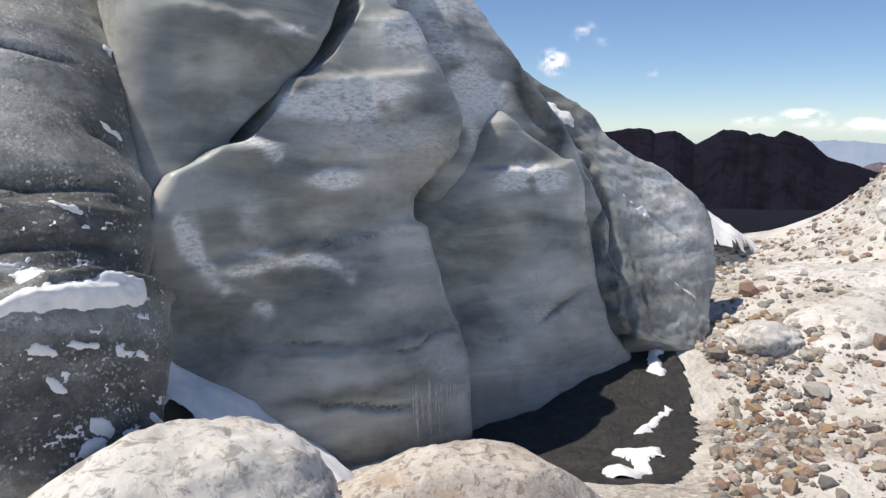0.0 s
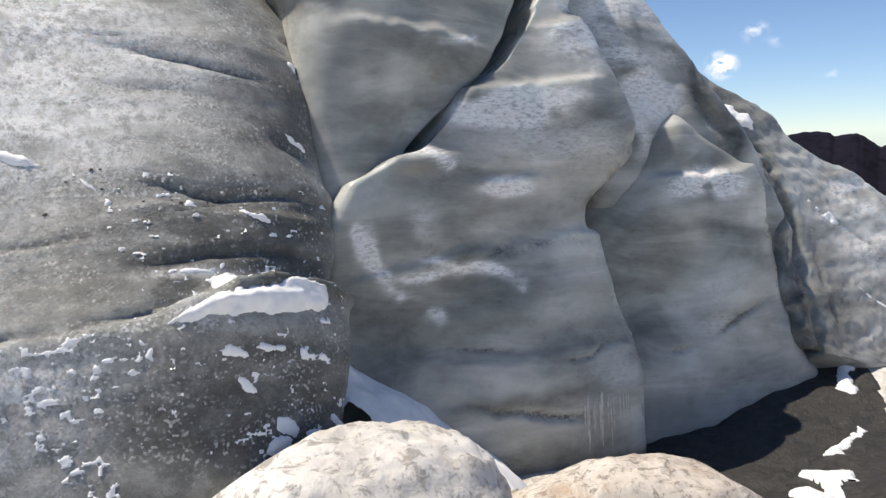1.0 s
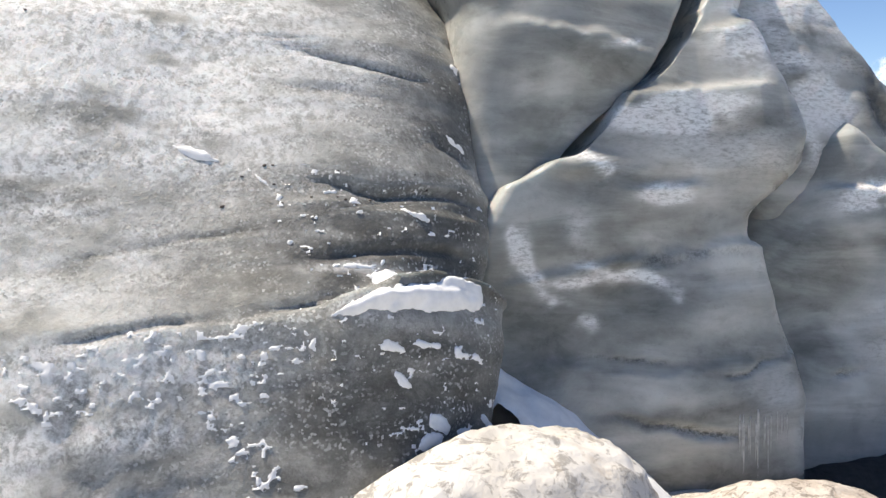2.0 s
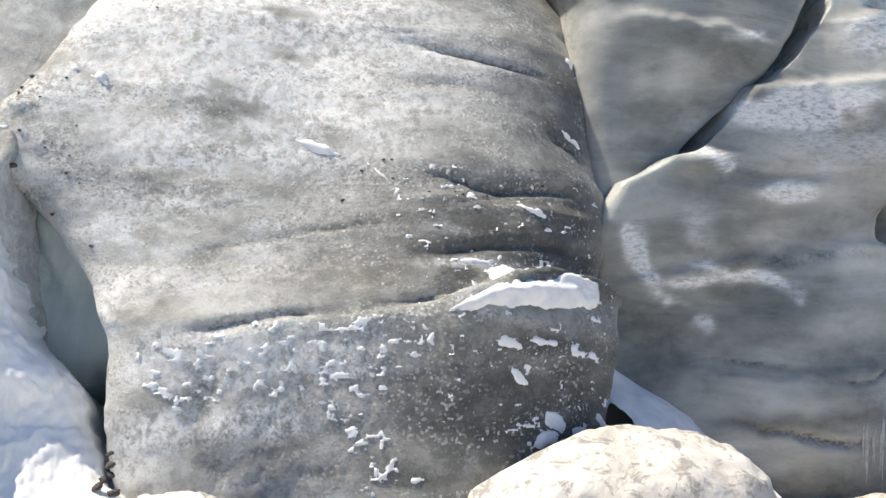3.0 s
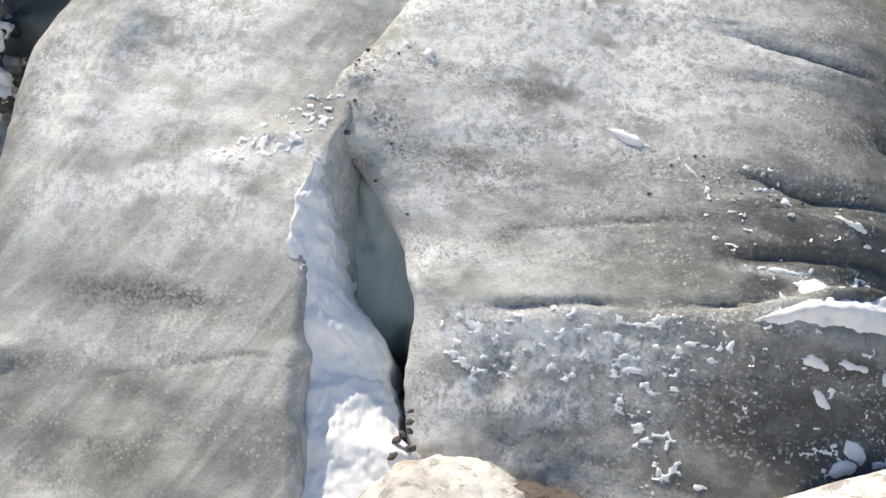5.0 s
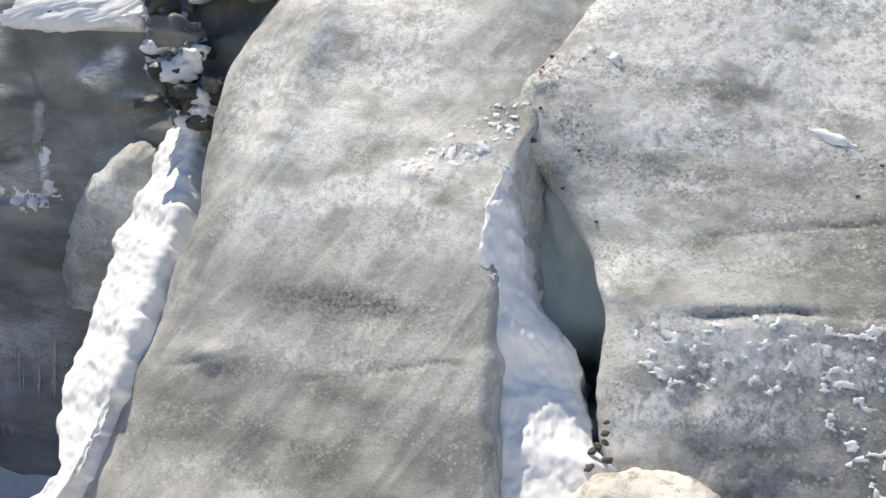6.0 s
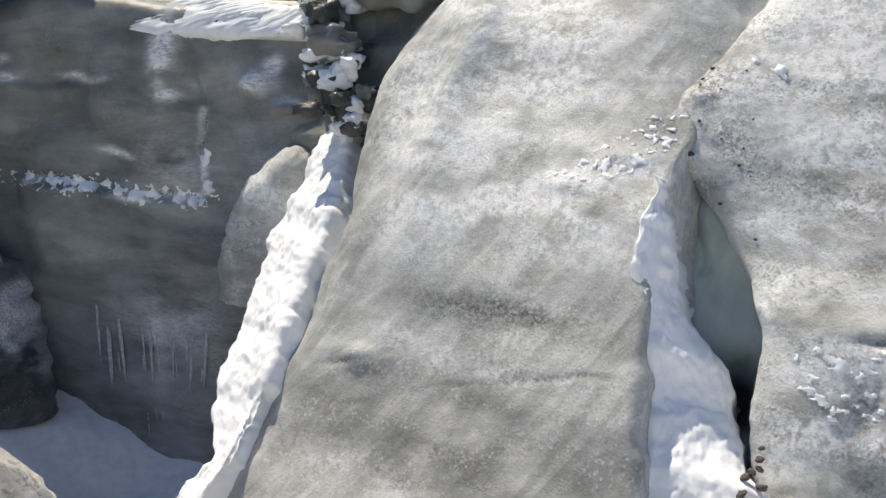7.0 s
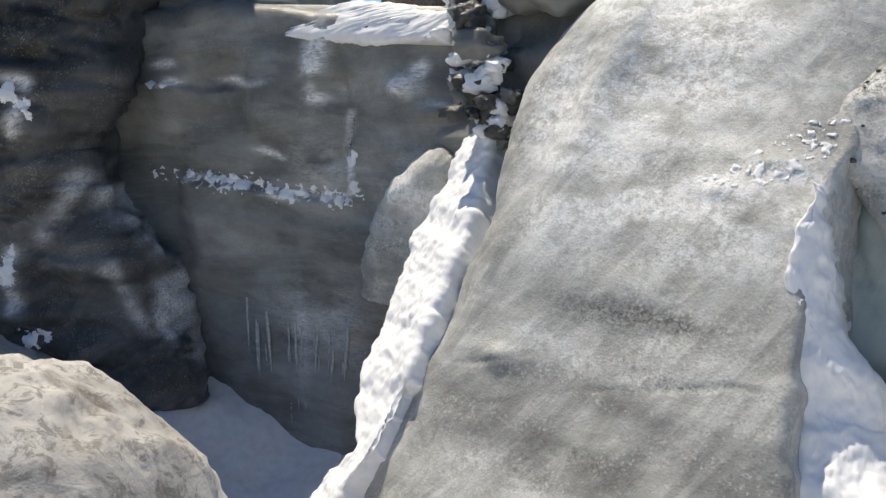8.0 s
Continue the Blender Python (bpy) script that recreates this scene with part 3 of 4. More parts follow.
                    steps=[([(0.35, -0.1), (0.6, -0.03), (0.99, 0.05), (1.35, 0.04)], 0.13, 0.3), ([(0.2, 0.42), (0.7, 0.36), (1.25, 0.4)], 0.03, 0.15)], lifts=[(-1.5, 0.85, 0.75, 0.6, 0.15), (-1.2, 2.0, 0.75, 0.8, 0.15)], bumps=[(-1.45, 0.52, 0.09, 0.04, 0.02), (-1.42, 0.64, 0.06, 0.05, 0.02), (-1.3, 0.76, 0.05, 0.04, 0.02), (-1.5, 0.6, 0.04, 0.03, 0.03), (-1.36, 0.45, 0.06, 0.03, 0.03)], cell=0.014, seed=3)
block_b = ice_block(FB, [(-2.1, -1.58, 1.0), (-1.69, -1.34, 0.98), (-1.36, -1.2, 0.95), (-1.05, -1.11, 0.93), (-0.7, -1.07, 0.84), (-0.19, -1.03, 0.77), (0.15, -1.1, 0.71), (0.3, -1.11, 0.69),
                         (0.64, -1.13, 0.74), (0.9, -1.08, 0.82), (1.11, -1.0, 0.86), (1.8, -0.72, 0.95), (2.7, -0.4, 0.95)], ICE_SLAB,
                    "smooth pale grey ice slab streaked with thin dirt layers", ((-2.1, 0.34), (-1.0, 0.14), (0.0, 0.0), (0.4, -0.06), (1.0, -0.2), (2.7, -0.85)),
                    radius=(0.35, 0.05), top=0.6, depth=1.6, relief=(0.03, 0.003, 0.0016),
                    # Frosted patches, whitened further to paint in sunlight on the upper slab.
                    frost_and_sun=[(-0.25, 0.7, 0.55, 0.7, 1.5), (-0.05, 0.1, 0.7, 0.3, 1.1), (0.35, 0.25, 0.35, 0.12, 1.3), (-0.2, -0.62, 0.6, 0.08, 0.6), (-0.3, -1.2, 0.5, 0.12, 0.5), (0.1, -0.15, 0.6, 0.2, 0.4)],
                    clear=[(0.2, -0.75, 0.8, 0.1, 0.6), (-0.1, -1.1, 1.0, 0.2, 0.7), (0.5, -0.9, 0.5, 0.25, 0.5), (0.2, -0.38, 0.6, 0.07, 0.6), (0.55, -0.2, 0.3, 0.15, 0.4), (-0.95, -0.2, 0.2, 1.0, 0.6)],
                    stains=[(0.15, -0.4, 0.45, 0.06, 0.85), (0.05, -1.02, 0.22, 0.06, 0.9), (0.75, 0.7, 0.12, 0.3, 0.7), (0.62, 0.55, 0.12, 0.06, 0.8), (-0.85, 0.2, 0.08, 0.9, 0.45), (0.2, -0.62, 0.5, 0.05, 0.4)],
                    grooves=[([(-0.82, -0.84), (-0.37, -0.69), (0.05, -0.51), (0.53, -0.35), (0.76, -0.31)], 0.012, 0.01),
                             ([(-0.62, -0.99), (-0.03, -0.76), (0.6, -0.56), (0.8, -0.52)], 0.01, 0.009), ([(-0.78, -1.16), (-0.2, -1.03), (0.06, -1.06)], 0.012, 0.012),
                             ],
                    lifts=[(1.15, 1.1, 0.6, 0.6, -0.42), (1.15, 2.1, 0.7, 0.7, -0.42)],
                    bumps=[(0.5, 0.36, 0.14, 0.07, 0.03), (0.3, 0.22, 0.1, 0.05, 0.015), (-0.5, 0.8, 0.12, 0.7, 0.05), (-0.5, -0.72, 0.1, 0.05, 0.03)], cell=0.014, seed=8)
block_crevice = ice_block(FA, [(-1.3, -1.9, -0.5), (0.0, -1.9, -0.6), (1.2, -1.9, -0.6)], ICE_BLUE, "clear blue green ice inside the crevice",
                          ((-1.3, -0.45), (0.0, -0.25), (0.3, -0.14), (0.7, -0.3), (1.2, -0.4)), radius=(0.1, 0.1), top=0.1, depth=0.8, relief=(0.05, 0.01, 0.002),
                          grooves=[([(-1.32, 0.33), (-1.22, 0.10), (-1.14, -0.03)], 0.03, 0.12), ([(-1.07, -0.33), (-1.00, -0.52)], 0.07, 0.5)], cell=0.02, seed=21)
block_c1 = ice_block(FC, [(-0.81, -1.30, -0.92), (-0.1, -1.25, -0.85), (0.3, -1.20, -0.68), (0.40, -1.20, -0.60), (0.62, -1.18, -0.36), (0.80, -1.17, -0.19), (1.0, -1.15, -0.03), (1.17, -1.14, 0.07), (1.9, -1.4, 0.5), (2.4, -1.3, 0.6)], ICE_SMOOTH,
                     "pale smooth ice block behind a slanting crack", ((-1, -0.14), (0.5, -0.05), (1.2, -0.05), (2.4, -0.45)), radius=(0.2, 0.04), top=0.4, depth=1.2, relief=(0.04, 0.002, 0.001), edge=0.01,
                     rime_lines=[([(-0.52, 1.0), (-0.36, 0.97), (-0.2, 0.98)], 0.02, 0.8)], steps=[([(-1.0, 1.05), (-0.4, 1.0), (-0.05, 0.9)], 0.035, 0.3)], cell=0.02, seed=31)
block_c2 = ice_block(FC, [(-1.9, -1.3, 0.5)] + [(-1.46, -1.23, 0.74), (-1.23, -1.23, 0.76), (-1.05, -1.23, 0.76), (-0.99, -1.22, 0.77), (-0.68, -1.19, 0.73), (-0.40, -1.15, 0.64), (-0.12, -1.12, 0.55), (-0.09, -1.12, 0.49), (-0.02, -1.11, 0.49), (0.04, -1.08, 0.50), (0.17, -1.01, 0.65), (0.22, -0.98, 0.69), (0.34, -0.72, 0.79), (0.40, -0.59, 0.80), (0.50, -0.48, 0.82), (0.74, -0.21, 0.72), (0.77, -0.17, 0.71), (0.88, -0.04, 0.65), (0.97, 0.03, 0.61), (1.16, 0.17, 0.49), (1.19, 0.17, 0.47)] + [(1.55, 0.5, 0.58)], ICE_SMOOTH,
                     # The clear list makes the wall darker low down and at its left.
                     "smooth bulging grey ice wall with cracks", ((-1.9, 0.0), (-1.0, 0.04), (-0.3, 0.0), (0.3, 0.06), (0.8, 0.02), (1.7, -0.1)), clear=[(-0.8, -0.75, 0.35, 0.4, 0.6), (-0.1, -1.0, 0.8, 0.06, 0.6), (-0.55, -0.62, 0.3, 0.1, 0.5), (0.1, -0.6, 0.6, 0.25, 0.25), (0.3, -1.4, 0.9, 0.15, 0.7)], radius=(0.04, 0.16), top=0.1, depth=1.3, relief=(0.05, 0.002, 0.001), edge=0.012,
                     rime_lines=[([(-0.95, 0.0), (-0.9, -0.2), (-0.76, -0.4), (-0.55, -0.5)], 0.035, 2.4), ([(-0.82, -0.3), (-0.6, -0.27), (-0.45, -0.23), (-0.2, -0.28), (-0.05, -0.36)], 0.028, 1.5), ([(-0.7, -0.16), (-0.55, -0.19), (-0.4, -0.25)], 0.022, 1.3), ([(-0.96, 0.02), (-0.95, -0.15)], 0.03, 1.2), ([(-0.84, 0.3), (-0.72, 0.39), (-0.6, 0.4), (-0.44, 0.3)], 0.028, 1.8)],
                     # Frosty puffs, with the sun that catches their ledges put into the white.
                     frost_and_sun=[(-0.05, 0.58, 0.26, 0.08, 4.0), (0.12, 0.66, 0.2, 0.05, 3.0), (0.42, 1.0, 0.16, 0.16, 3.0), (-0.1, 0.18, 0.12, 0.04, 4.0), (0.2, 0.4, 0.6, 0.2, 0.35), (0.5, -0.2, 0.14, 0.08, 0.35), (-0.62, -0.05, 0.08, 0.2, 0.4), (0.5, -0.9, 0.2, 0.1, 0.25)],
                     grooves=[([(-0.44, -0.19), (-0.04, -0.18), (0.3, -0.14), (0.5, -0.11)], 0.03, 0.035), ([(-0.73, -0.64), (-0.08, -0.76), (0.35, -0.78), (0.67, -0.74)], 0.01, 0.015),
                              ([(-0.63, -0.95), (-0.2, -1.05), (0.16, -1.12), (0.4, -1.13)], 0.018, 0.04)],
                     steps=[([(-1.1, -0.26), (-0.44, -0.19), (0.25, -0.13), (0.7, -0.1)], 0.03, 0.6), ([(-0.9, -0.67), (0.1, -0.78), (0.8, -0.72)], 0.015, 0.3), ([(-0.45, 0.66), (-0.1, 0.7), (0.6, 0.74)], 0.04, 0.25), ([(-0.4, 0.2), (0.2, 0.2)], 0.03, 0.2), ([(0.15, 1.08), (0.8, 1.13)], 0.04, 0.3)],
                     bumps=[(-0.62, 0.33, 0.17, 0.05, 0.05)], cell=0.016, seed=41)
block_c4 = ice_block(FC, [(-1.62, 0.6, 1.2)] + [(-1.67, 0.48, 1.20), (-1.61, 0.49, 1.38), (-1.59, 0.49, 2.21), (-1.49, 0.49, 2.72), (-1.27, 0.50, 2.61), (-0.97, 0.51, 2.34), (-0.34, 0.54, 2.18), (-0.11, 0.55, 2.18), (0.07, 0.70, 2.17), (0.13, 0.74, 2.13), (0.20, 0.83, 2.08), (0.37, 1.04, 1.91), (0.44, 1.12, 1.78), (0.61, 1.33, 1.47), (0.63, 1.33, 1.43)], ICE_SMOOTH,
                     "rounded grey ice column with banded layers", ((-1.75, -0.36), (-1.0, -0.32), (0.0, -0.3), (0.65, -0.35)), radius=((0.6, 0.4), (0.22, 0.2)), top=0.12, foot=0.1, depth=1.2, relief=(0.05, 0.002, 0.001), edge=0.015,
                     # The first patch is a frosty ledge with its sunlight painted in.
                     frost_and_sun=[(1.56, 0.13) + (0.22, 0.07, 4.0), (2.28, -1.30) + (0.15, 0.2, 0.4), (1.58, -0.72) + (0.2, 0.25, 0.3)],
                     grooves=[([(0.98, -0.91), (1.46, -0.87), (1.8, -0.73), (1.99, -0.63)], 0.018, 0.045), ([(0.96, -0.63), (1.34, -0.6), (1.89, -0.42)], 0.018, 0.025)],
                     steps=[([(1.1, 0.2), (2.1, 0.24)], 0.05, 0.3)], cell=0.017, seed=51)
block_c5 = ice_block(FC, [(-1.2, 0.8, 1.9)] + [(-0.84, 0.71, 2.46), (-0.23, 0.74, 2.46), (0.33, 0.76, 2.17), (0.53, 0.76, 2.03), (0.60, 0.77, 1.97), (0.77, 0.73, 1.83), (0.97, 0.68, 1.72), (1.10, 0.64, 1.61), (1.12, 0.64, 1.59), (1.31, 0.62, 1.43), (1.37, 0.62, 1.38)] + [(2.1, 0.3, 1.0)], ICE_SMOOTH,
                     "pale upper ice ridge above the column", ((-1.2, -0.47), (0.2, -0.42), (1.0, -0.42), (2.3, -0.6)), radius=(0.2, 0.12), top=0.3, depth=0.9, relief=(0.04, 0.008, 0.003), edge=0.02,
                     frost_and_sun=[(1.24, 0.76) + (0.16, 0.14, 4.0), (1.1, 1.2) + (0.4, 0.4, 0.8), (1.15, 0.55) + (0.08, 0.15, 1.2)],
                     clear=[(1.65, 0.81) + (0.15, 0.25, 1.0), (1.88, 0.45) + (0.14, 0.25, 1.0)],
                     grooves=[([(1.54, 0.96), (1.67, 0.69), (1.90, 0.41)], 0.08, 0.12)], cell=0.02, seed=61)
block_c6 = ice_block(FR, [(-0.86, 0.0, 0.16), (-0.79, -0.22, 0.36), (-0.73, -0.4, 0.48), (-0.66, -0.62, 0.54), (-0.44, -0.74, 0.72), (-0.05, -0.76, 0.97), (0.25, -0.66, 1.09), (0.5, -0.58, 0.84), (0.62, -0.62, 0.68), (0.85, -0.72, 0.2), (0.95, -0.76, 0.03), (1.17, -0.86, -0.1), (1.4, -0.9, -0.36), (1.62, -0.92, -0.72), (1.76, -1.1, -0.9)], ICE_SMOOTH,
                     "tilted ice slab overhanging a dark cavity", ((-0.77, 0.0), (0.3, 0.03), (1.1, -0.03), (1.8, -0.15)), radius=(0.1, 0.1), top=0.1, foot=0.06, depth=0.8, relief=(0.05, 0.012, 0.006), edge=0.03,
                     # The first patch whitens the right part: its sunlight, put into the colour.
                     frost_and_sun=[(0.46, 0.3, 0.4, 0.5, 0.7), (-0.04, -0.6, 0.2, 0.15, 0.4)],
                     # Dark clear left edge; the slab's shaded lower left is painted in too.
                     clear=[(-0.52, 0.5, 0.12, 0.4, 1.0), (-0.64, -0.2, 0.14, 0.5, 1.0), (-0.62, 1.2, 0.16, 0.3, 0.9), (-0.3, -0.3, 0.2, 0.4, 0.5)],
                     grooves=[([(-0.48, 0.7), (-0.46, 0.3), (-0.56, -0.2), (-0.58, -0.6)], 0.05, 0.12), ([(-0.67, 1.3), (-0.27, 0.55), (-0.33, -0.1), (-0.33, -0.5)], 0.025, 0.06), ([(-0.1, 0.45), (0.2, 0.22), (0.55, -0.2)], 0.02, 0.03)], cell=0.017, seed=71)
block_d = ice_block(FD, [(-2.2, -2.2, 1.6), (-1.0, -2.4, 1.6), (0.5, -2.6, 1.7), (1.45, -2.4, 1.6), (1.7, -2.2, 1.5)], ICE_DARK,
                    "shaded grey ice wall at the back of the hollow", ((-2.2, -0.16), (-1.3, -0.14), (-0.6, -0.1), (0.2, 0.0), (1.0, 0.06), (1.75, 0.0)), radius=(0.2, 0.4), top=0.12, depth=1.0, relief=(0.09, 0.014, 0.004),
                    frost_and_sun=[(0.42, 1.25, 0.12, 0.06, 1.8), (0.5, 1.33, 0.06, 0.05, 1.8), (0.72, 1.14, 0.12, 0.025, 1.6), (-0.28, 1.3, 0.08, 0.25, 1.5), (-0.26, 1.12, 0.1, 0.06, 1.6), (-0.65, 0.71, 0.14, 0.02, 1.3), (-1.66, 1.29, 0.1, 0.03, 1.4), (-1.64, 1.16, 0.12, 0.025, 1.5), (-0.95, 1.2, 0.3, 0.02, 0.8), (-0.2, 0.65, 0.2, 0.2, 0.4), (0.5, 0.6, 0.4, 0.3, 0.25), (-0.2, -0.5, 0.4, 0.4, 0.3), (-0.4, -0.6, 0.1, 0.4, 0.5)],
                    rime_lines=[([(-0.06, 1.2), (-0.03, 0.95), (0.01, 0.72), (0.02, 0.5), (-0.06, 0.43)], 0.03, 0.8), ([(-1.45, 0.48), (-0.87, 0.45), (-0.56, 0.42), (-0.1, 0.43)], 0.025, 0.9)],
                    grooves=[([(-0.03, 0.45), (0.0, 0.77), (-0.03, 1.1), (-0.1, 1.7)], 0.016, 0.05), ([(-1.6, 0.5), (-0.9, 0.48), (-0.4, 0.42), (0.0, 0.45)], 0.03, 0.04)],
                    steps=[([(-1.6, 0.44), (0.1, 0.42)], 0.06, 0.15), ([(-2.3, 1.12), (-0.9, 1.12)], 0.05, 0.15)],
                    bumps=[(0.4, 1.24, 0.1, 0.07, 0.09), (0.68, 1.1, 0.14, 0.04, 0.06), (-0.25, 1.3, 0.1, 0.25, 0.08), (-0.2, 0.65, 0.25, 0.2, 0.06)], cell=0.022, seed=81)
# Its unseen top is raised so that its shadow covers the hollow floor.
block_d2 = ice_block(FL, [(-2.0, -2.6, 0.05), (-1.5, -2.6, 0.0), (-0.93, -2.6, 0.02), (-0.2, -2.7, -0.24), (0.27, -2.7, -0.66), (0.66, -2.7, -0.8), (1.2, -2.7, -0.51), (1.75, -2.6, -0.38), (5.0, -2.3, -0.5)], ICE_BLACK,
                     # The clear patch makes the block darker towards its upper left.
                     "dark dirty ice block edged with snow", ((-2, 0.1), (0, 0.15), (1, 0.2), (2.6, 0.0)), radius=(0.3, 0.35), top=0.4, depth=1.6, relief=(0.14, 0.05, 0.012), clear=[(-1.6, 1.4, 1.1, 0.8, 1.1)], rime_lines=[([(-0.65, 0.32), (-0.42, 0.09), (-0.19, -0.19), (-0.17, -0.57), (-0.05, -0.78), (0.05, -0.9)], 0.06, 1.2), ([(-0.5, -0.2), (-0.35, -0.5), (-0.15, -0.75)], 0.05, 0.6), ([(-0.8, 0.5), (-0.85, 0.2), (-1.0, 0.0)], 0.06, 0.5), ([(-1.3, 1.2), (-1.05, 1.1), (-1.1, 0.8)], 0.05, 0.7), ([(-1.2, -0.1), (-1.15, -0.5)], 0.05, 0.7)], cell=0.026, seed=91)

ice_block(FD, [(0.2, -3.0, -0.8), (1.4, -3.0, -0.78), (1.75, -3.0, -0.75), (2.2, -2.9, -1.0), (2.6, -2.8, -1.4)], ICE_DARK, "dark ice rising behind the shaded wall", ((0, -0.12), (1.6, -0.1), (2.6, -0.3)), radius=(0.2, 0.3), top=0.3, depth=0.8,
          relief=(0.08, 0.02, 0.006), cell=0.03, seed=95)

# ---- snow ----
tree_a, tree_b, tree_c, tree_c4, tree_c6, tree_d, tree_l = [surface_of(o) for o in (block_a, block_b, block_c2, block_c4, block_c6, block_d, block_d2)]
SNOWS = "snow banks at the glacier"
FS = Face(-4.95, 1.1, 0.55, 0, 35)
ice_block(FS, [(-1.17, 0.38, 0.68), (-1.01, 0.33, 0.68), (-0.99, 0.33, 0.66), (-0.87, 0.36, 0.57), (-0.70, 0.41, 0.57), (-0.63, 0.32, 0.58), (-0.37, 0.01, 0.48), (-0.31, -0.03, 0.46), (-0.06, -0.22, 0.37), (-0.03, -0.23, 0.36), (0.49, -0.50, 0.11), (0.52, -0.52, 0.09), (0.88, -0.59, -0.17), (0.90, -0.59, -0.19), (1.14, -0.71, -0.36), (1.24, -0.76, -0.49), (1.33, -0.75, -0.62)], SNOW,
          "steep lumpy ridge of bright snow beside the ice slab", ((-1.8, 0.0), (0.6, 0.0)), radius=((0.05, 0.05), 0.02), top=0.05, depth=0.5, relief=(0.05, 0.016, 0.009), edge=0.035, cell=0.012, seed=101, name="snow_ridge", category="snow", group=SNOWS)
ice_block(FD, [(-0.2, 0.2, 0.75), (0.14, 0.22, 0.8), (0.45, 0.3, 0.85), (0.82, 0.7, 0.95)], ICE_ROUGH, "pale rounded ice lump behind the snow ridge", ((-1, 0.25), (1, 0.25)), frost_and_sun=[(0.65, 0.55, 0.25, 0.15, 1.5)], radius=(0.15, 0.2), top=0.15, foot=0.1, depth=0.5, relief=(0.05, 0.02, 0.01), cell=0.025, seed=103)
ice_block(FA, [(-1.08, -1.23, -0.72), (-1.00, -1.24, -0.72), (-0.81, -1.26, -0.77), (-0.79, -1.26, -0.80), (-0.76, -1.27, -0.85), (-0.62, -1.29, -0.92), (-0.45, -1.31, -0.95), (-0.43, -1.32, -0.96), (-0.33, -1.33, -1.06), (-0.23, -1.34, -1.16), (-0.21, -1.34, -1.18), (-0.06, -1.36, -1.23), (0.00, -1.36, -1.24), (0.15, -1.37, -1.29), (0.24, -1.38, -1.33), (0.27, -1.39, -1.34), (0.30, -1.40, -1.36), (0.32, -1.40, -1.39)], SNOW,
          "lumpy white snow filling the lower crevice", ((-1.5, 0.2), (-0.9, 0.2), (-0.5, 0.22), (-0.2, 0.26), (0.1, 0.29), (0.5, 0.3)), radius=(0.05, 0.1), top=0.03, depth=0.55, relief=(0.04, 0.01, 0.008), edge=0.045, skew=(-1.35, ((-1.1, 0.0), (-0.8, -0.1), (-0.55, -0.65), (0.4, -0.65))), cell=0.011, seed=105, name="snow_fill", category="snow", group=SNOWS)
for k, (face, tree, line, thick, rag) in enumerate([
        (FA, tree_a, [(0.42, -0.14), (0.58, -0.05), (0.75, -0.01), (0.99, 0.05), (1.1, 0.03), (1.12, -0.05), (1.02, -0.09), (0.86, -0.12), (0.7, -0.11), (0.55, -0.14)], 0.06, 0.004),
        (FA, tree_a, streak(-0.1, 0.62, 0.22, 0.035, -22), 0.02, 0.004), (FA, tree_a, streak(0.16, 0.5, 0.16, 0.02, -45), 0.012, 0.008),
        (FA, tree_a, streak(-1.02, 0.9, 0.26, 0.035, -28), 0.02, 0.012), (FA, tree_a, streak(0.32, -0.2, 0.2, 0.025, -65), 0.012, 0.008),
        (FA, tree_a, streak(0.82, 0.36, 0.14, 0.035, -22), 0.015, 0.008), (FA, tree_a, streak(0.55, 0.1, 0.16, 0.018, -3), 0.012, 0.006),
        (FA, tree_a, streak(0.67, 0.05, 0.2, 0.05, -5), 0.02, 0.012), (FA, tree_a, streak(0.56, 0.41, 0.06, 0.03, 0), 0.012, 0.006),
        (FA, tree_a, streak(0.86, -0.57, 0.14, 0.06, -52), 0.02, 0.012), (FA, tree_a, streak(0.8, -0.63, 0.1, 0.05, 25), 0.02, 0.015), (FA, tree_a, streak(0.96, -0.6, 0.08, 0.03, 20), 0.015, 0.01),
        (FA, tree_a, streak(0.66, -0.27, 0.12, 0.025, -15), 0.012, 0.008), (FA, tree_a, streak(0.8, -0.25, 0.13, 0.025, -5), 0.012, 0.008), (FA, tree_a, streak(1.0, -0.28, 0.2, 0.05, 15), 0.012, 0.02),
        (FA, tree_a, streak(1.1, -0.55, 0.1, 0.05, -20), 0.02, 0.012), (FA, tree_a, streak(0.72, -0.4, 0.12, 0.02, -40), 0.01, 0.008), (FA, tree_a, streak(1.17, 1.25, 0.2, 0.05, -50), 0.015, 0.02),
        (FA, tree_a, streak(1.1, 0.8, 0.16, 0.02, -35), 0.01, 0.006), 
        (FR, tree_c6, streak(0.03, 0.33, 0.4, 0.045, -38), 0.015, 0.015), (FR, tree_c6, streak(-0.52, 1.16, 0.34, 0.13, -48), 0.02, 0.01), (FR, tree_c6, streak(0.22, -0.38, 0.44, 0.017, -40), 0.006, 0.004),
        (FD, tree_d, streak(-0.3, 0.44, 0.7, 0.05, -2), 0.025, 0.035), (FD, tree_d, streak(-1.0, 0.47, 0.5, 0.05, 3), 0.02, 0.045), (FD, tree_d, streak(0.0, 0.5, 0.14, 0.06, 60), 0.02, 0.025), (FD, tree_d, streak(0.0, 0.72, 0.14, 0.03, 80), 0.015, 0.02),
        (FD, tree_d, streak(-1.68, 1.14, 0.2, 0.05, 0), 0.02, 0.02), (FD, tree_d, streak(-2.2, 1.14, 0.18, 0.05, 0), 0.02, 0.02),
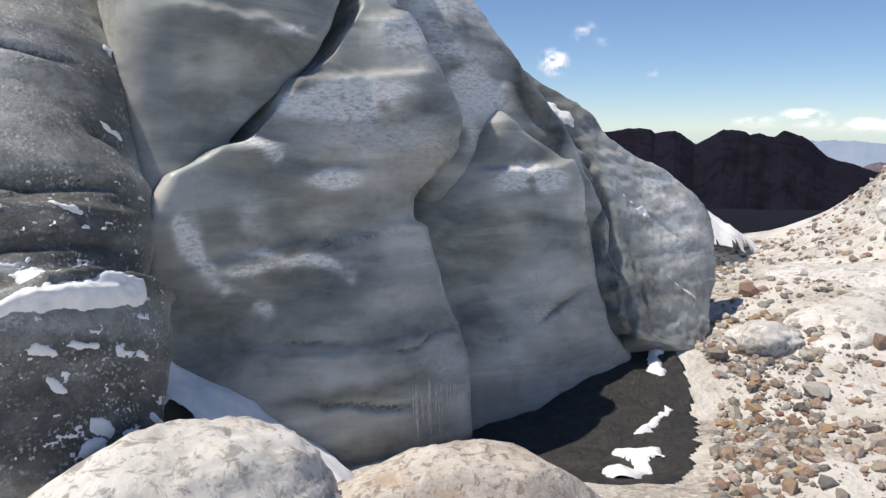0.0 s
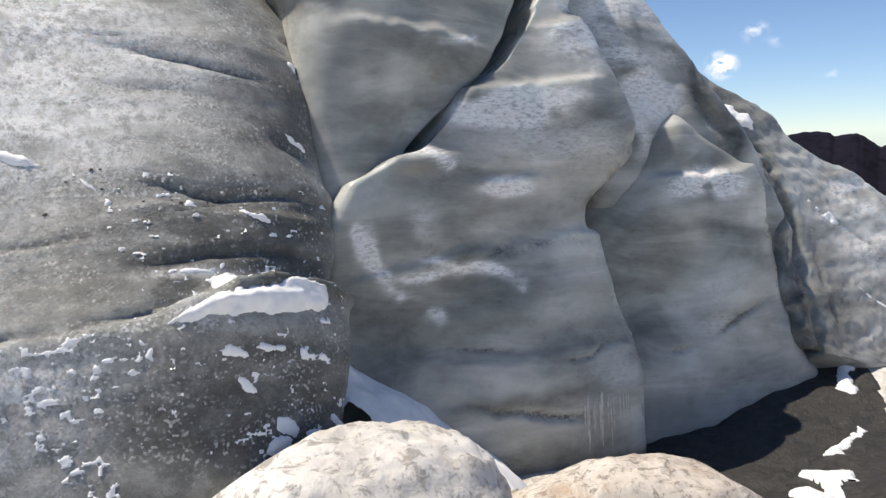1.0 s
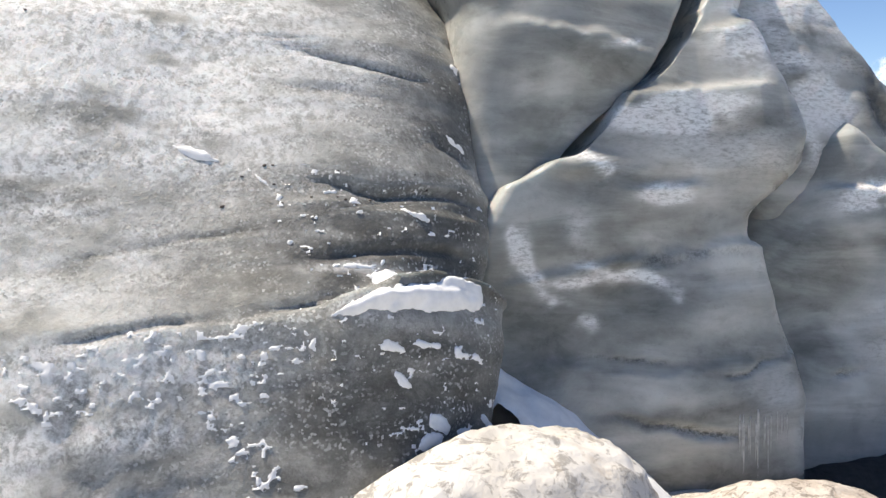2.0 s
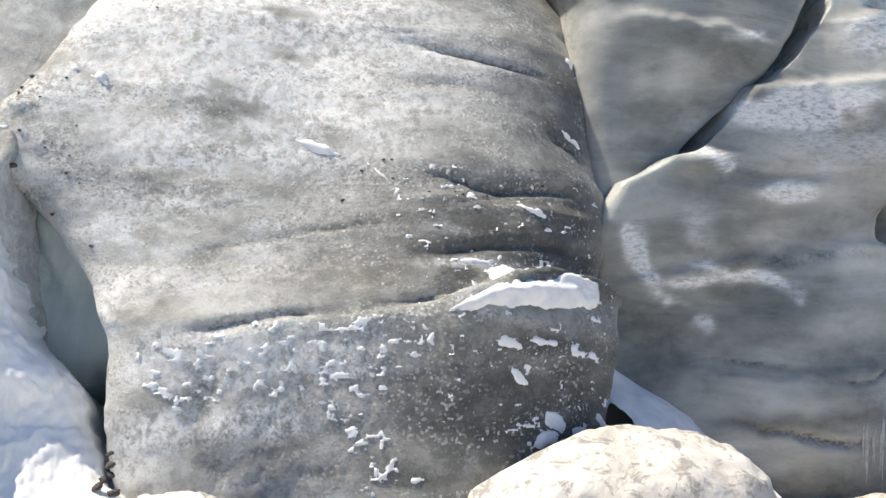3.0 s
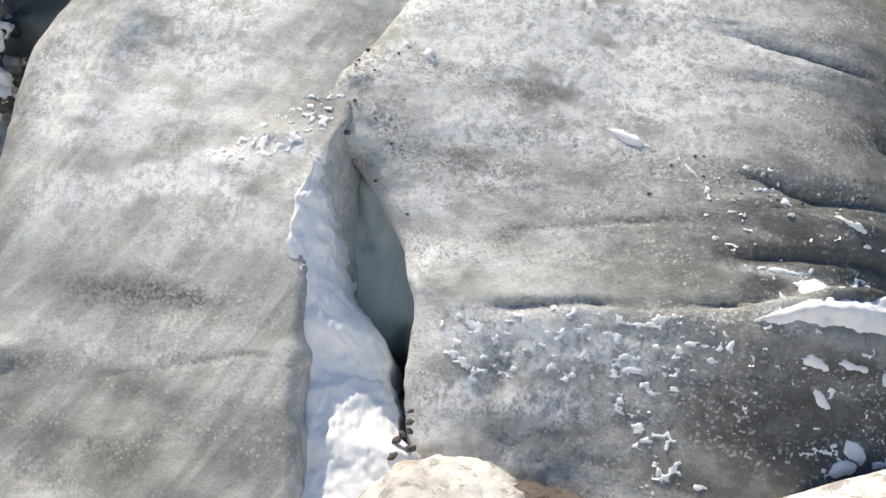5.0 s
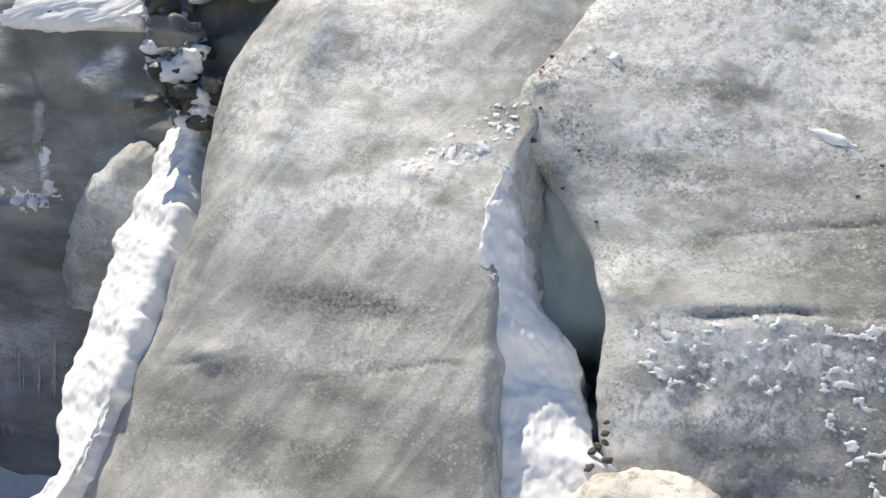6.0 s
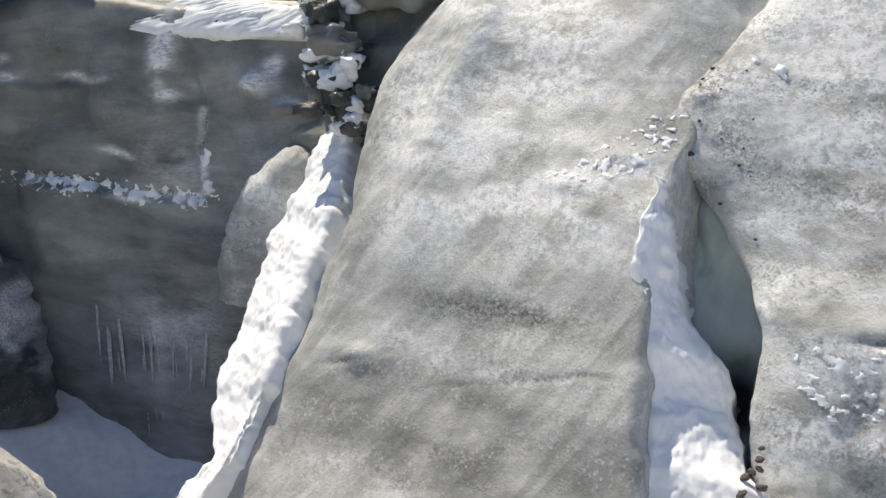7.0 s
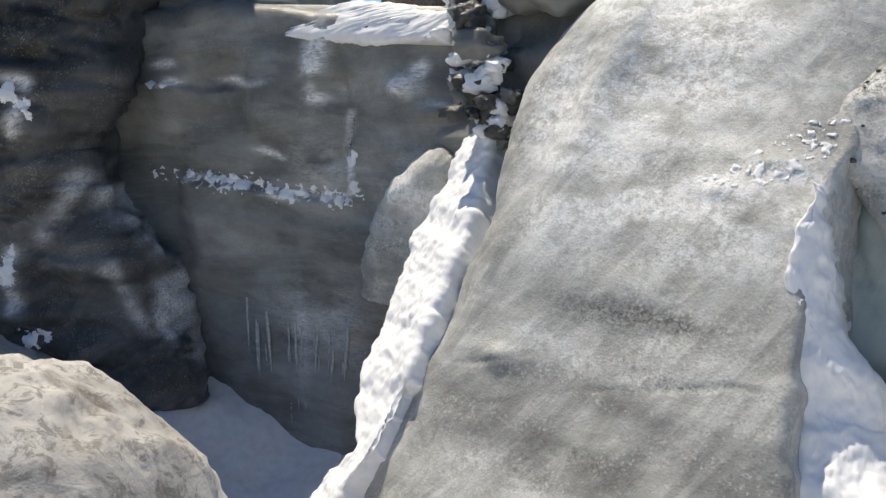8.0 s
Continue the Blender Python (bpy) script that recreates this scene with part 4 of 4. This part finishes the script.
        (FL, tree_l, streak(-1.2, -0.2, 0.3, 0.06, 80), 0.02, 0.05), (FL, tree_l, streak(-1.12, 1.05, 0.4, 0.06, -50), 0.02, 0.04), (FL, tree_l, streak(-1.1, -0.8, 0.3, 0.1, 30), 0.03, 0.05)]):
    snow_patch(face, tree, line, 0.8 * thick, 0.008, 200 + k, 1.4 * rag + 0.006)


def crust(name, face, tree, outline, sparse, cell, seed, label):
    """A lacy, broken crust of frozen snow on an ice face."""
    verts, faces = snow_grid(face, tree, outline, 0.006, cell, seed, 0.03, 0, sparse=sparse)
    ob = mesh_object(name, [tuple(v) for v in verts], faces, SNOW)
    return tagged(ob, label, "snow", "", "stuff")


crust("snow_crust", FA, tree_a, [(-0.78, -0.24), (-0.5, -0.2), (0.0, -0.13), (0.3, -0.15), (0.35, -0.3), (0.15, -0.5), (-0.3, -0.42), (-0.7, -0.5)], 0.4, 0.006, 5, "crumbly white snow crust along the lower ice layer")
crust("snow_crust", FA, tree_a, [(-0.05, -0.5), (0.1, -0.52), (0.3, -0.8), (0.28, -0.95), (0.0, -0.95), (0.05, -0.7)], 0.3, 0.006, 15, "thin lacy snow crust low on the grey ice")
crust("snow_crust", FB, tree_b, [(0.1, 0.2), (0.4, 0.24), (0.6, 0.34), (0.7, 0.62), (0.55, 0.6), (0.38, 0.42)], 0.3, 0.006, 16, "pale crumbly snow crust above the crevice")
crust("snow_crumbs", FA, tree_a, [(0.1, 0.6), (0.6, 0.55), (1.2, 0.5), (1.2, -0.65), (0.4, -0.65), (0.3, 0.0)], 0.85, 0.008, 6, "small crumbs of snow on the grey ice")
crust("snow_dust", FD, tree_d, [(-1.9, 0.52), (0.1, 0.52), (0.1, 0.4), (-1.9, 0.4)], 0.3, 0.012, 7, "line of snow dust on a ledge of the ice wall")

# snow floors: low banks that lie on the ground
def snow_bank(outline, thick, label, seed, cell=0.03, rag=0.08, tilt=(0, 0, 0), base=0.0):
    pts = np.array(outline)
    lo, hi = pts.min(0) - 0.2, pts.max(0) + 0.2
    xx, yy = np.meshgrid(np.arange(lo[0], hi[0], cell), np.arange(lo[1], hi[1], cell), indexing="ij")
    loc = np.stack([xx, yy, np.zeros_like(xx)], -1)
    d = inside(outline, xx, yy) + rag * fbm(loc * 5, 4, seed)
    z = ground_height(xx, yy) + base + tilt[0] * (xx - tilt[1]) + thick * np.sqrt(np.clip(d / (thick * 2.5), 0, 1)) * (1 + 0.2 * fbm(loc * 3, 3, seed + 4)) - 0.03 * (d < 0) + tilt[2] * (yy - pts[:, 1].mean())
    P = np.stack([xx, yy, z], -1)
    f = grid_faces(*xx.shape)
    keep = (d.reshape(-1)[f] > -cell).all(1)
    ob = mesh_object("snow_bank", P, f[keep][:, ::-1], SNOW)
    return tagged(ob, label, "snow", SNOWS)


snow_bank([(-1.75, 4.6), (-1.2, 4.75), (-0.75, 4.45), (-0.35, 4.3), (-0.45, 4.0), (-0.8, 3.85), (-1.2, 3.8), (-1.6, 3.9)], 0.1, "shaded bluish snow wedge at the foot of the ice", 301, 0.02, 0.04, (-0.68, -0.5, 0))
snow_bank([(0.72, 4.45), (0.92, 4.75), (1.12, 5.02), (1.32, 5.02), (1.22, 4.76), (0.98, 4.55)], 0.06, "dirty snow patches on dark ground under the overhang", 302, 0.02, 0.12)
snow_bank([(1.2, 5.22), (1.32, 5.5), (1.5, 5.7), (1.6, 5.62), (1.4, 5.3)], 0.06, "dirty snow remnant beside the ice column", 303, 0.02, 0.06)
snow_bank([(1.45, 6.1), (1.5, 6.6), (1.75, 6.5), (1.62, 6.1)], 0.08, "snow remnant tucked against the column's foot", 306, 0.02, 0.1)
snow_bank([(-5.0, 0.2), (-4.9, 0.9), (-5.6, 1.35), (-6.6, 1.3), (-7.6, 0.7), (-7.7, -0.3), (-6.6, -0.7), (-5.6, -0.5)], 0.14, "smooth shaded snow floor of the hollow", 304, 0.03, 0.05, (-0.03, -6.4, 0), -0.06)
snow_bank([(2.3, 9.6), (2.6, 11.2), (3.4, 11.6), (3.8, 10.6), (3.3, 9.7)], 0.3, "sunlit snow bank behind the stony ground", 305, 0.05, 0.1, (-0.4, 3.1, 0.0), 0.28)

# snow ledge on top of the hollow's wall, with broken ice in the notch beside it
ice_block(FD, [(1.5, -1.4, 1.15), (1.62, -0.9, 1.2), (1.7, -0.5, 1.2), (1.76, -0.2, 1.15)], SNOW, "bright snow ledge on top of the shaded ice wall", ((1.4, 0.1), (1.8, -0.12)), radius=(0.1, 0.1), top=0.06, foot=0.05, depth=0.9,
          relief=(0.04, 0.02, 0.01), cell=0.02, seed=111, name="snow_ledge", category="snow", group=SNOWS)
ROCK_BROWN = rock_material("dark_brown_rock", (0.16, 0.13, 0.115), (0.07, 0.058, 0.052), (0.2, 0.12, 0.09), 0.5, 2.0)
dark_rock = blob("rock", (-6.65, 2.25, 2.45), (1.0, 0.45, 0.6), 30, ROCK_BROWN, 55, 4)
tagged(dark_rock, "dark reddish rock behind the snow ledge", "rock", "boulders")
rng = np.random.RandomState(12)
chunk_mats = (ICE_BLACK, SNOW, ICE_BLACK, ICE_DARK, SNOW)
for k in range(70):
    t = rng.uniform(0, 1)
    u, v = -1.75 + 0.5 * t + rng.normal(0, 0.09), 1.3 - 0.9 * t + rng.normal(0, 0.05)
    w = -0.3 + rng.normal(0, 0.07)
    p = FB.at(u, v, w)
    s = rng.uniform(0.03, 0.08) * (1.3 - 0.6 * t)
    ob = blob("ice_chunk", tuple(p), (s * rng.uniform(0.9, 1.6), s, s * rng.uniform(0.7, 1.1)), rng.uniform(0, 180), chunk_mats[k % 5], 400 + k, 3, (0.4, 0.2, 0.06), square=3.4)
    tagged(ob, "broken snow-dusted chunk of dirty ice wedged in the notch", "ice chunk", "ice chunks in the notch")
for k, (u, v, w, s) in enumerate([(-1.62, 1.3, -0.42, 0.2), (-1.3, 1.35, -0.4, 0.24), (-1.05, 1.3, -0.35, 0.2)]):
    ob = blob("ice_chunk", tuple(FB.at(u, v, w)), (s, s * 0.8, s * 0.7), 30 * k, (SNOW, ICE_DARK, ICE_DARK)[k], 470 + k, 4, square=2.6)
    tagged(ob, "large rounded ice lump above the snow ridge", "ice chunk", "ice chunks in the notch")
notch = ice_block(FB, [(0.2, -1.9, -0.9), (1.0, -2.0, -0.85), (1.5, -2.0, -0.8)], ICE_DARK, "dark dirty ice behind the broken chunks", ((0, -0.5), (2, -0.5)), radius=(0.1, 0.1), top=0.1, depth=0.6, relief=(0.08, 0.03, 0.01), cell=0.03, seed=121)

# ---- bedrock and boulders ----
BOULDERS = "boulders"
for centre, radii, turn, mat, seed, sq, label in [
        ((-1.015, 3.151, -0.248), (0.75, 0.52, 0.77), 42, ROCK_PALE, 1, 2.3, "large pale worn boulder before the ice block"),
        ((0.1, 3.56, -0.22), (0.64, 0.34, 0.5), 5, ROCK_TAN, 2, 2.9, "low pale rock lip with rusty cracks"),
        ((-2.358, 2.117, -0.117), (0.418, 0.401, 0.511), 36, ROCK_PALE, 3, 2.2, "pale rust-edged boulder below the crevice"),
        ((-3.6, -0.858, -0.038), (0.824, 0.638, 0.847), 73, ROCK_GRAY, 4, 2.3, "large pale grey boulder with dirt-filled fissures")]:
    tagged(blob("boulder", centre, radii, turn, mat, seed, 6, (0.03, 0.03, 0.014), square=sq, facets=16, cracks=0.02), label, "boulder", BOULDERS)
# Dark brown filler along the band between the pale boulder and the ice.
tagged(blob("boulder", (-2.13, 2.32, -0.2), (0.44, 0.3, 0.52), 30, ROCK_BROWN, 9, 5, (0.03, 0.03, 0.014), square=2.3, facets=10, cracks=0.02), "dark brown mass wedged between pale boulder and ice", "boulder", BOULDERS)
for x, y, up, radii, turn, seed in [(5.3, 8.9, -0.3, (0.9, 0.6, 0.38), 35, 6), (4.2, 8.4, -0.3, (1.3, 0.9, 0.4), 30, 8), (2.5, 6.5, -0.02, (0.32, 0.24, 0.17), 25, 11), (3.7, 6.9, -0.3, (1.0, 0.7, 0.38), 25, 9), (3.0, 5.6, -0.22, (0.6, 0.4, 0.27), 60, 14)]:
    z = float(ground_height(x, y)) + up
    tagged(blob("bedrock", (x, y, z), radii, turn, ROCK_PALE, seed, 5, (0.2, 0.05, 0.02), square=2.2), "sunlit cream and ochre bedrock hump in gravel", "rock", "bedrock humps")


def stone_mesh(seed):
    bm = bmesh.new()
    bmesh.ops.create_icosphere(bm, subdivisions=1, radius=1)
    r = random.Random(seed)
    cuts = [Vector((r.gauss(0, 1), r.gauss(0, 1), r.gauss(0, 1))).normalized() for _ in range(7)]
    for v in bm.verts:
        k = 1.0
        for c in cuts:
            d = v.co.dot(c)
            if d > 0.62:
                k = min(k, 0.62 / d)
        v.co *= k * r.uniform(0.95, 1.05)
    me = bpy.data.meshes.new("stone")
    bm.to_mesh(me)
    bm.free()
    me.materials.append(PEBBLE)
    return me


STONES = [stone_mesh(k) for k in range(12)]


def stone_pose(r, x, y, s):
    q = Euler((r.uniform(0, 6.28), r.uniform(0, 6.28), r.uniform(0, 6.28))).to_matrix().to_4x4()
    z = float(ground_height(x, y)) + 0.25 * s
    flat = Matrix.Diagonal((s * r.uniform(0.9, 1.5), s, s * r.uniform(0.6, 0.9), 1))
    return Matrix.Translation((x, y, z)) @ Euler((r.uniform(-0.3, 0.3), r.uniform(-0.3, 0.3), r.uniform(0, 6.28))).to_matrix().to_4x4() @ flat @ q


r = random.Random(4)
# Near-black gravel sheet: the shade under the overhang, put into its colour.
shade_mat, wn2, wl2, wb = material("painted_gravel_shade")
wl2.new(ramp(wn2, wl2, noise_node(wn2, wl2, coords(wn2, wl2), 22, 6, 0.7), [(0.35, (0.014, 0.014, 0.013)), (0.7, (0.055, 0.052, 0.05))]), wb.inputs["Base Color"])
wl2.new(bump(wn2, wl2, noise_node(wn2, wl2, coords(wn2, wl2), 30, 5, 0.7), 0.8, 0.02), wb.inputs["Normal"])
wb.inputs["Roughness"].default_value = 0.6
shade_sheet = snow_bank([(0.1, 4.5), (0.9, 4.25), (1.25, 4.35), (1.42, 4.7), (1.6, 5.2), (1.75, 5.8), (1.8, 6.5), (0.8, 6.4), (0.1, 5.6)], 0.012, "", 311, 0.03, 0.05)
shade_sheet.name, shade_sheet.data.name, shade_sheet.data.materials[0] = "wet_gravel", "wet_gravel", shade_mat
tagged(shade_sheet, "dark gravel sheet painting in the shade under the ice", "gravel", "wet ground", "stuff")
for x, y, s in [(2.5, 5.6, 0.13), (2.75, 7.7, 0.14), (2.05, 6.3, 0.1), (2.6, 8.6, 0.14), (2.75, 9.3, 0.16), (5.0, 8.9, 0.16), (3.2, 6.2, 0.1), (1.75, 4.5, 0.07)]:
    ob = new("rock", r.choice(STONES))
    ob.matrix_world = stone_pose(r, x, y, s)
    tagged(ob, "loose angular grey rock lying on gravel", "rock", "loose rocks")


def stone_place(near):
    while True:
        x, y = r.uniform(0.5, 5.5), r.uniform(3.6, 11)
        if near and not (1.2 < x < 3.2 and 4.0 < y < 6.6):
            continue
        if 0.18 < x / y < 0.62 and r.random() < (1.0 if y < 7 and x / y < 0.45 else 0.3):
            if x > 1.95 - 0.35 * max(0, 5.9 - y) and not (y > 9 and x < 2.6):
                return x, y


for _ in range(280):
    x, y = stone_place(True)
    ob = new("stone", r.choice(STONES))
    ob.parent = ground
    ob.matrix_world = stone_pose(r, x, y, 0.014 + 0.05 * r.random() ** 3.5)
verts, faces = [], []
shapes = [(np.array([v.co[:] for v in me.vertices]), [tuple(p.vertices) for p in me.polygons]) for me in STONES]
for k in range(5200):
    x, y = stone_place(False)
    m = np.array(stone_pose(r, x, y, 0.007 + 0.05 * r.random() ** 5))
    co, fs = shapes[k % 12]
    start = len(verts)
    verts += (co @ m[:3, :3].T + m[:3, 3]).tolist()
    faces += [tuple(i + start for i in f) for f in fs]
gravel = mesh_object("gravel", verts, faces, PEBBLE, smooth=False)
tagged(gravel, "loose multicoloured gravel and small stones", "gravel", "", "stuff")


# ---- frozen drips ----
DRIP, dn, dl, db = material("frozen_drip_ice")
dl.new(ramp(dn, dl, noise_node(dn, dl, coords(dn, dl), 30, 4), [(0.35, (0.42, 0.43, 0.41)), (0.65, (0.62, 0.63, 0.61))]), db.inputs["Base Color"])
db.inputs["Roughness"].default_value = 0.25
db.inputs["IOR"].default_value = 1.31


def icicle(face, tree, u, v, length, width, seed, ice):
    """A thin frozen drip on the ice face."""
    hit = tree.ray_cast(Vector(face.at(u, v, 1.0)), Vector(-face.n), 3)
    if hit[0] is None:
        return
    low = tree.ray_cast(Vector(face.at(u, v - length, 1.0)), Vector(-face.n), 3)
    foot = low[0] if low[0] is not None else hit[0] - Vector((0, 0, length))
    rr = random.Random(seed)
    rings, verts = 9, []
    for i in range(rings):
        t = i / (rings - 1)
        c = hit[0].lerp(foot, t)
        w = width * (0.4 + 0.9 * t * (1 - t) * 2.2) * (1 - t) ** 0.5 * rr.uniform(0.8, 1.2) + 0.0008
        for k in range(7):
            a = 6.2832 * k / 7
            verts.append(c + Vector(face.u) * (w * math.cos(a)) + Vector(face.n) * (w * 0.4 * math.sin(a)))
    ob = mesh_object("icicle", [tuple(p) for p in verts], grid_faces(rings, 7, True).tolist() + [list(range(7))[::-1]], ice)
    tagged(ob, "thin frozen drip hanging on the ice wall", "icicle", "frozen drips")


rr = random.Random(8)
for k in range(22):
    icicle(FC, tree_c, rr.uniform(0.24, 0.58), -0.98 - rr.uniform(0, 0.1), rr.uniform(0.12, 0.32), rr.uniform(0.004, 0.009), k, DRIP)
for k in range(26):
    icicle(FD, tree_d, rr.uniform(-0.95, 0.15), -0.35 - rr.uniform(0, 0.4), rr.uniform(0.3, 0.7), rr.uniform(0.008, 0.022), 50 + k, DRIP)


# ---- small clouds ----
CLOUD, cn, cl, cb = material("cloud")
cb.inputs["Base Color"].default_value = (0.9, 0.9, 0.92, 1)
cb.inputs["Roughness"].default_value = 1.0
# Added glow stands in for sunlight on the cloud.
cb.inputs["Emission Color"].default_value = (1.0, 0.96, 0.98, 1)
cb.inputs["Emission Strength"].default_value = 1.35
thin = cn.new("ShaderNodeAttribute")
thin.attribute_name = "veil"
cl.new(thin.outputs["Fac"], cb.inputs["Alpha"])


def cloud(az, el, width, height, dense, seed):
    """A far thin veil of cloud, densest in its ragged middle."""
    d = 2700.0
    aa, ee = np.meshgrid(np.linspace(-1, 1, 70), np.linspace(-1, 1, 40), indexing="ij")
    a, e = np.radians(az + aa * width), np.radians(el + ee * height)
    bulge = 1 + 0.004 * (aa ** 2 + ee ** 2)
    P = np.stack([np.sin(a) * np.cos(e), np.cos(a) * np.cos(e), np.sin(e)], -1) * (d * bulge)[..., None]
    loc = np.stack([aa * width * 1.6, ee * height * 2.2, np.zeros_like(aa)], -1)
    wisp = np.clip(0.55 + 0.75 * fbm(loc, 5, seed, 0.55), 0, 1.2)
    density = np.clip(dense * wisp * np.clip(1.25 * np.exp(-2.6 * (aa ** 2 + ee ** 2)) - 0.14, 0, 1), 0, 0.95)
    ob = mesh_object("backdrop_cloud", P, grid_faces(*aa.shape), CLOUD)
    ob.data.attributes.new("veil", "FLOAT", "POINT").data.foreach_set("value", density.astype(np.float32).ravel())
    tagged(ob, "small thin white cloud in the blue sky", "cloud", "", "structure")


for row in [(7.1, 4.1, 1.3, 1.1, 1.3, 1), (9.0, 6.0, 1.1, 0.9, 0.4, 2), (10.2, 5.4, 0.7, 0.5, 0.25, 5), (13.3, 3.3, 0.5, 0.5, 0.4, 3), (22.3, 0.75, 1.8, 0.5, 0.9, 4), (26.0, 0.15, 5.0, 0.55, 0.9, 6), (19.7, 0.3, 1.9, 0.5, 0.6, 7)]:
    cloud(*row)

# loose stones in the gap between the boulders and under the snow ridge
for k in range(26):
    q = k / 25
    x, y = -0.5 + 0.75 * rr.random(), 3.45 + 0.3 * rr.random()
    s = 0.03 + 0.05 * rr.random() ** 2
    ob = new("rock", STONES[k % 12])
    ob.matrix_world = Matrix.Translation((x, y, 0.02 + 0.1 * rr.random())) @ Euler((rr.random() * 6, rr.random() * 6, rr.random() * 6)).to_matrix().to_4x4() @ Matrix.Diagonal((s * 1.4, s, s, 1))
    tagged(ob, "loose angular grey rock lying on gravel", "rock", "loose rocks")
for k in range(12):
    t = rr.random()
    x, y = -4.75 - 0.7 * t + rr.gauss(0, 0.06), 0.55 + 0.5 * t + rr.gauss(0, 0.08)
    s = 0.04 + 0.06 * rr.random() ** 2
    ob = blob("rock", (x, y, float(ground_height(x, y)) + 0.1 + 0.12 * rr.random()), (s * 0.9, s * 0.6, s * 0.6), rr.random() * 180, ROCK_BROWN, 600 + k, 2, (0.25, 0.15, 0.05), square=3.2)
    tagged(ob, "dark freeze-broken rock at the foot of the snow ridge", "rock", "loose rocks")

for k in range(7):
    p = FA.at(-0.84 + rr.gauss(0, 0.03), -0.72 + rr.gauss(0, 0.05), 0.1 + 0.06 * rr.random())
    s = 0.006 + 0.01 * rr.random()
    ob = blob("rock", tuple(p), (s * 1.6, s, s * 0.8), rr.random() * 180, ROCK_BROWN, 700 + k, 2, (0.3, 0.15, 0.05), square=3.2)
    tagged(ob, "small dark broken rock in the mouth of the crevice", "rock", "loose rocks")


# dark grit frozen into the ice above and beside the crevice
for k in range(46):
    u, v = -1.2 + 0.14 * rr.gauss(0, 1), 0.62 + 0.28 * rr.gauss(0, 1)
    if k % 3 == 0:
        u, v = rr.uniform(0.0, 1.1), 0.6 - 0.25 * rr.random()
    hit = tree_a.ray_cast(Vector(FA.at(u, v, 1.5)), Vector(-FA.n), 3)
    if hit[0] is None:
        continue
    s = 0.004 + (0.003 if k % 3 == 0 else 0.01) * rr.random() ** 2
    ob = blob("grit", tuple(hit[0]), (s * 1.5, s, s * 0.8), rr.random() * 180, ROCK_BROWN, 800 + k, 2, (0.3, 0.15, 0.05), square=3.0)
    tagged(ob, "small dark stone frozen into the grey ice", "stone", "grit in the ice")
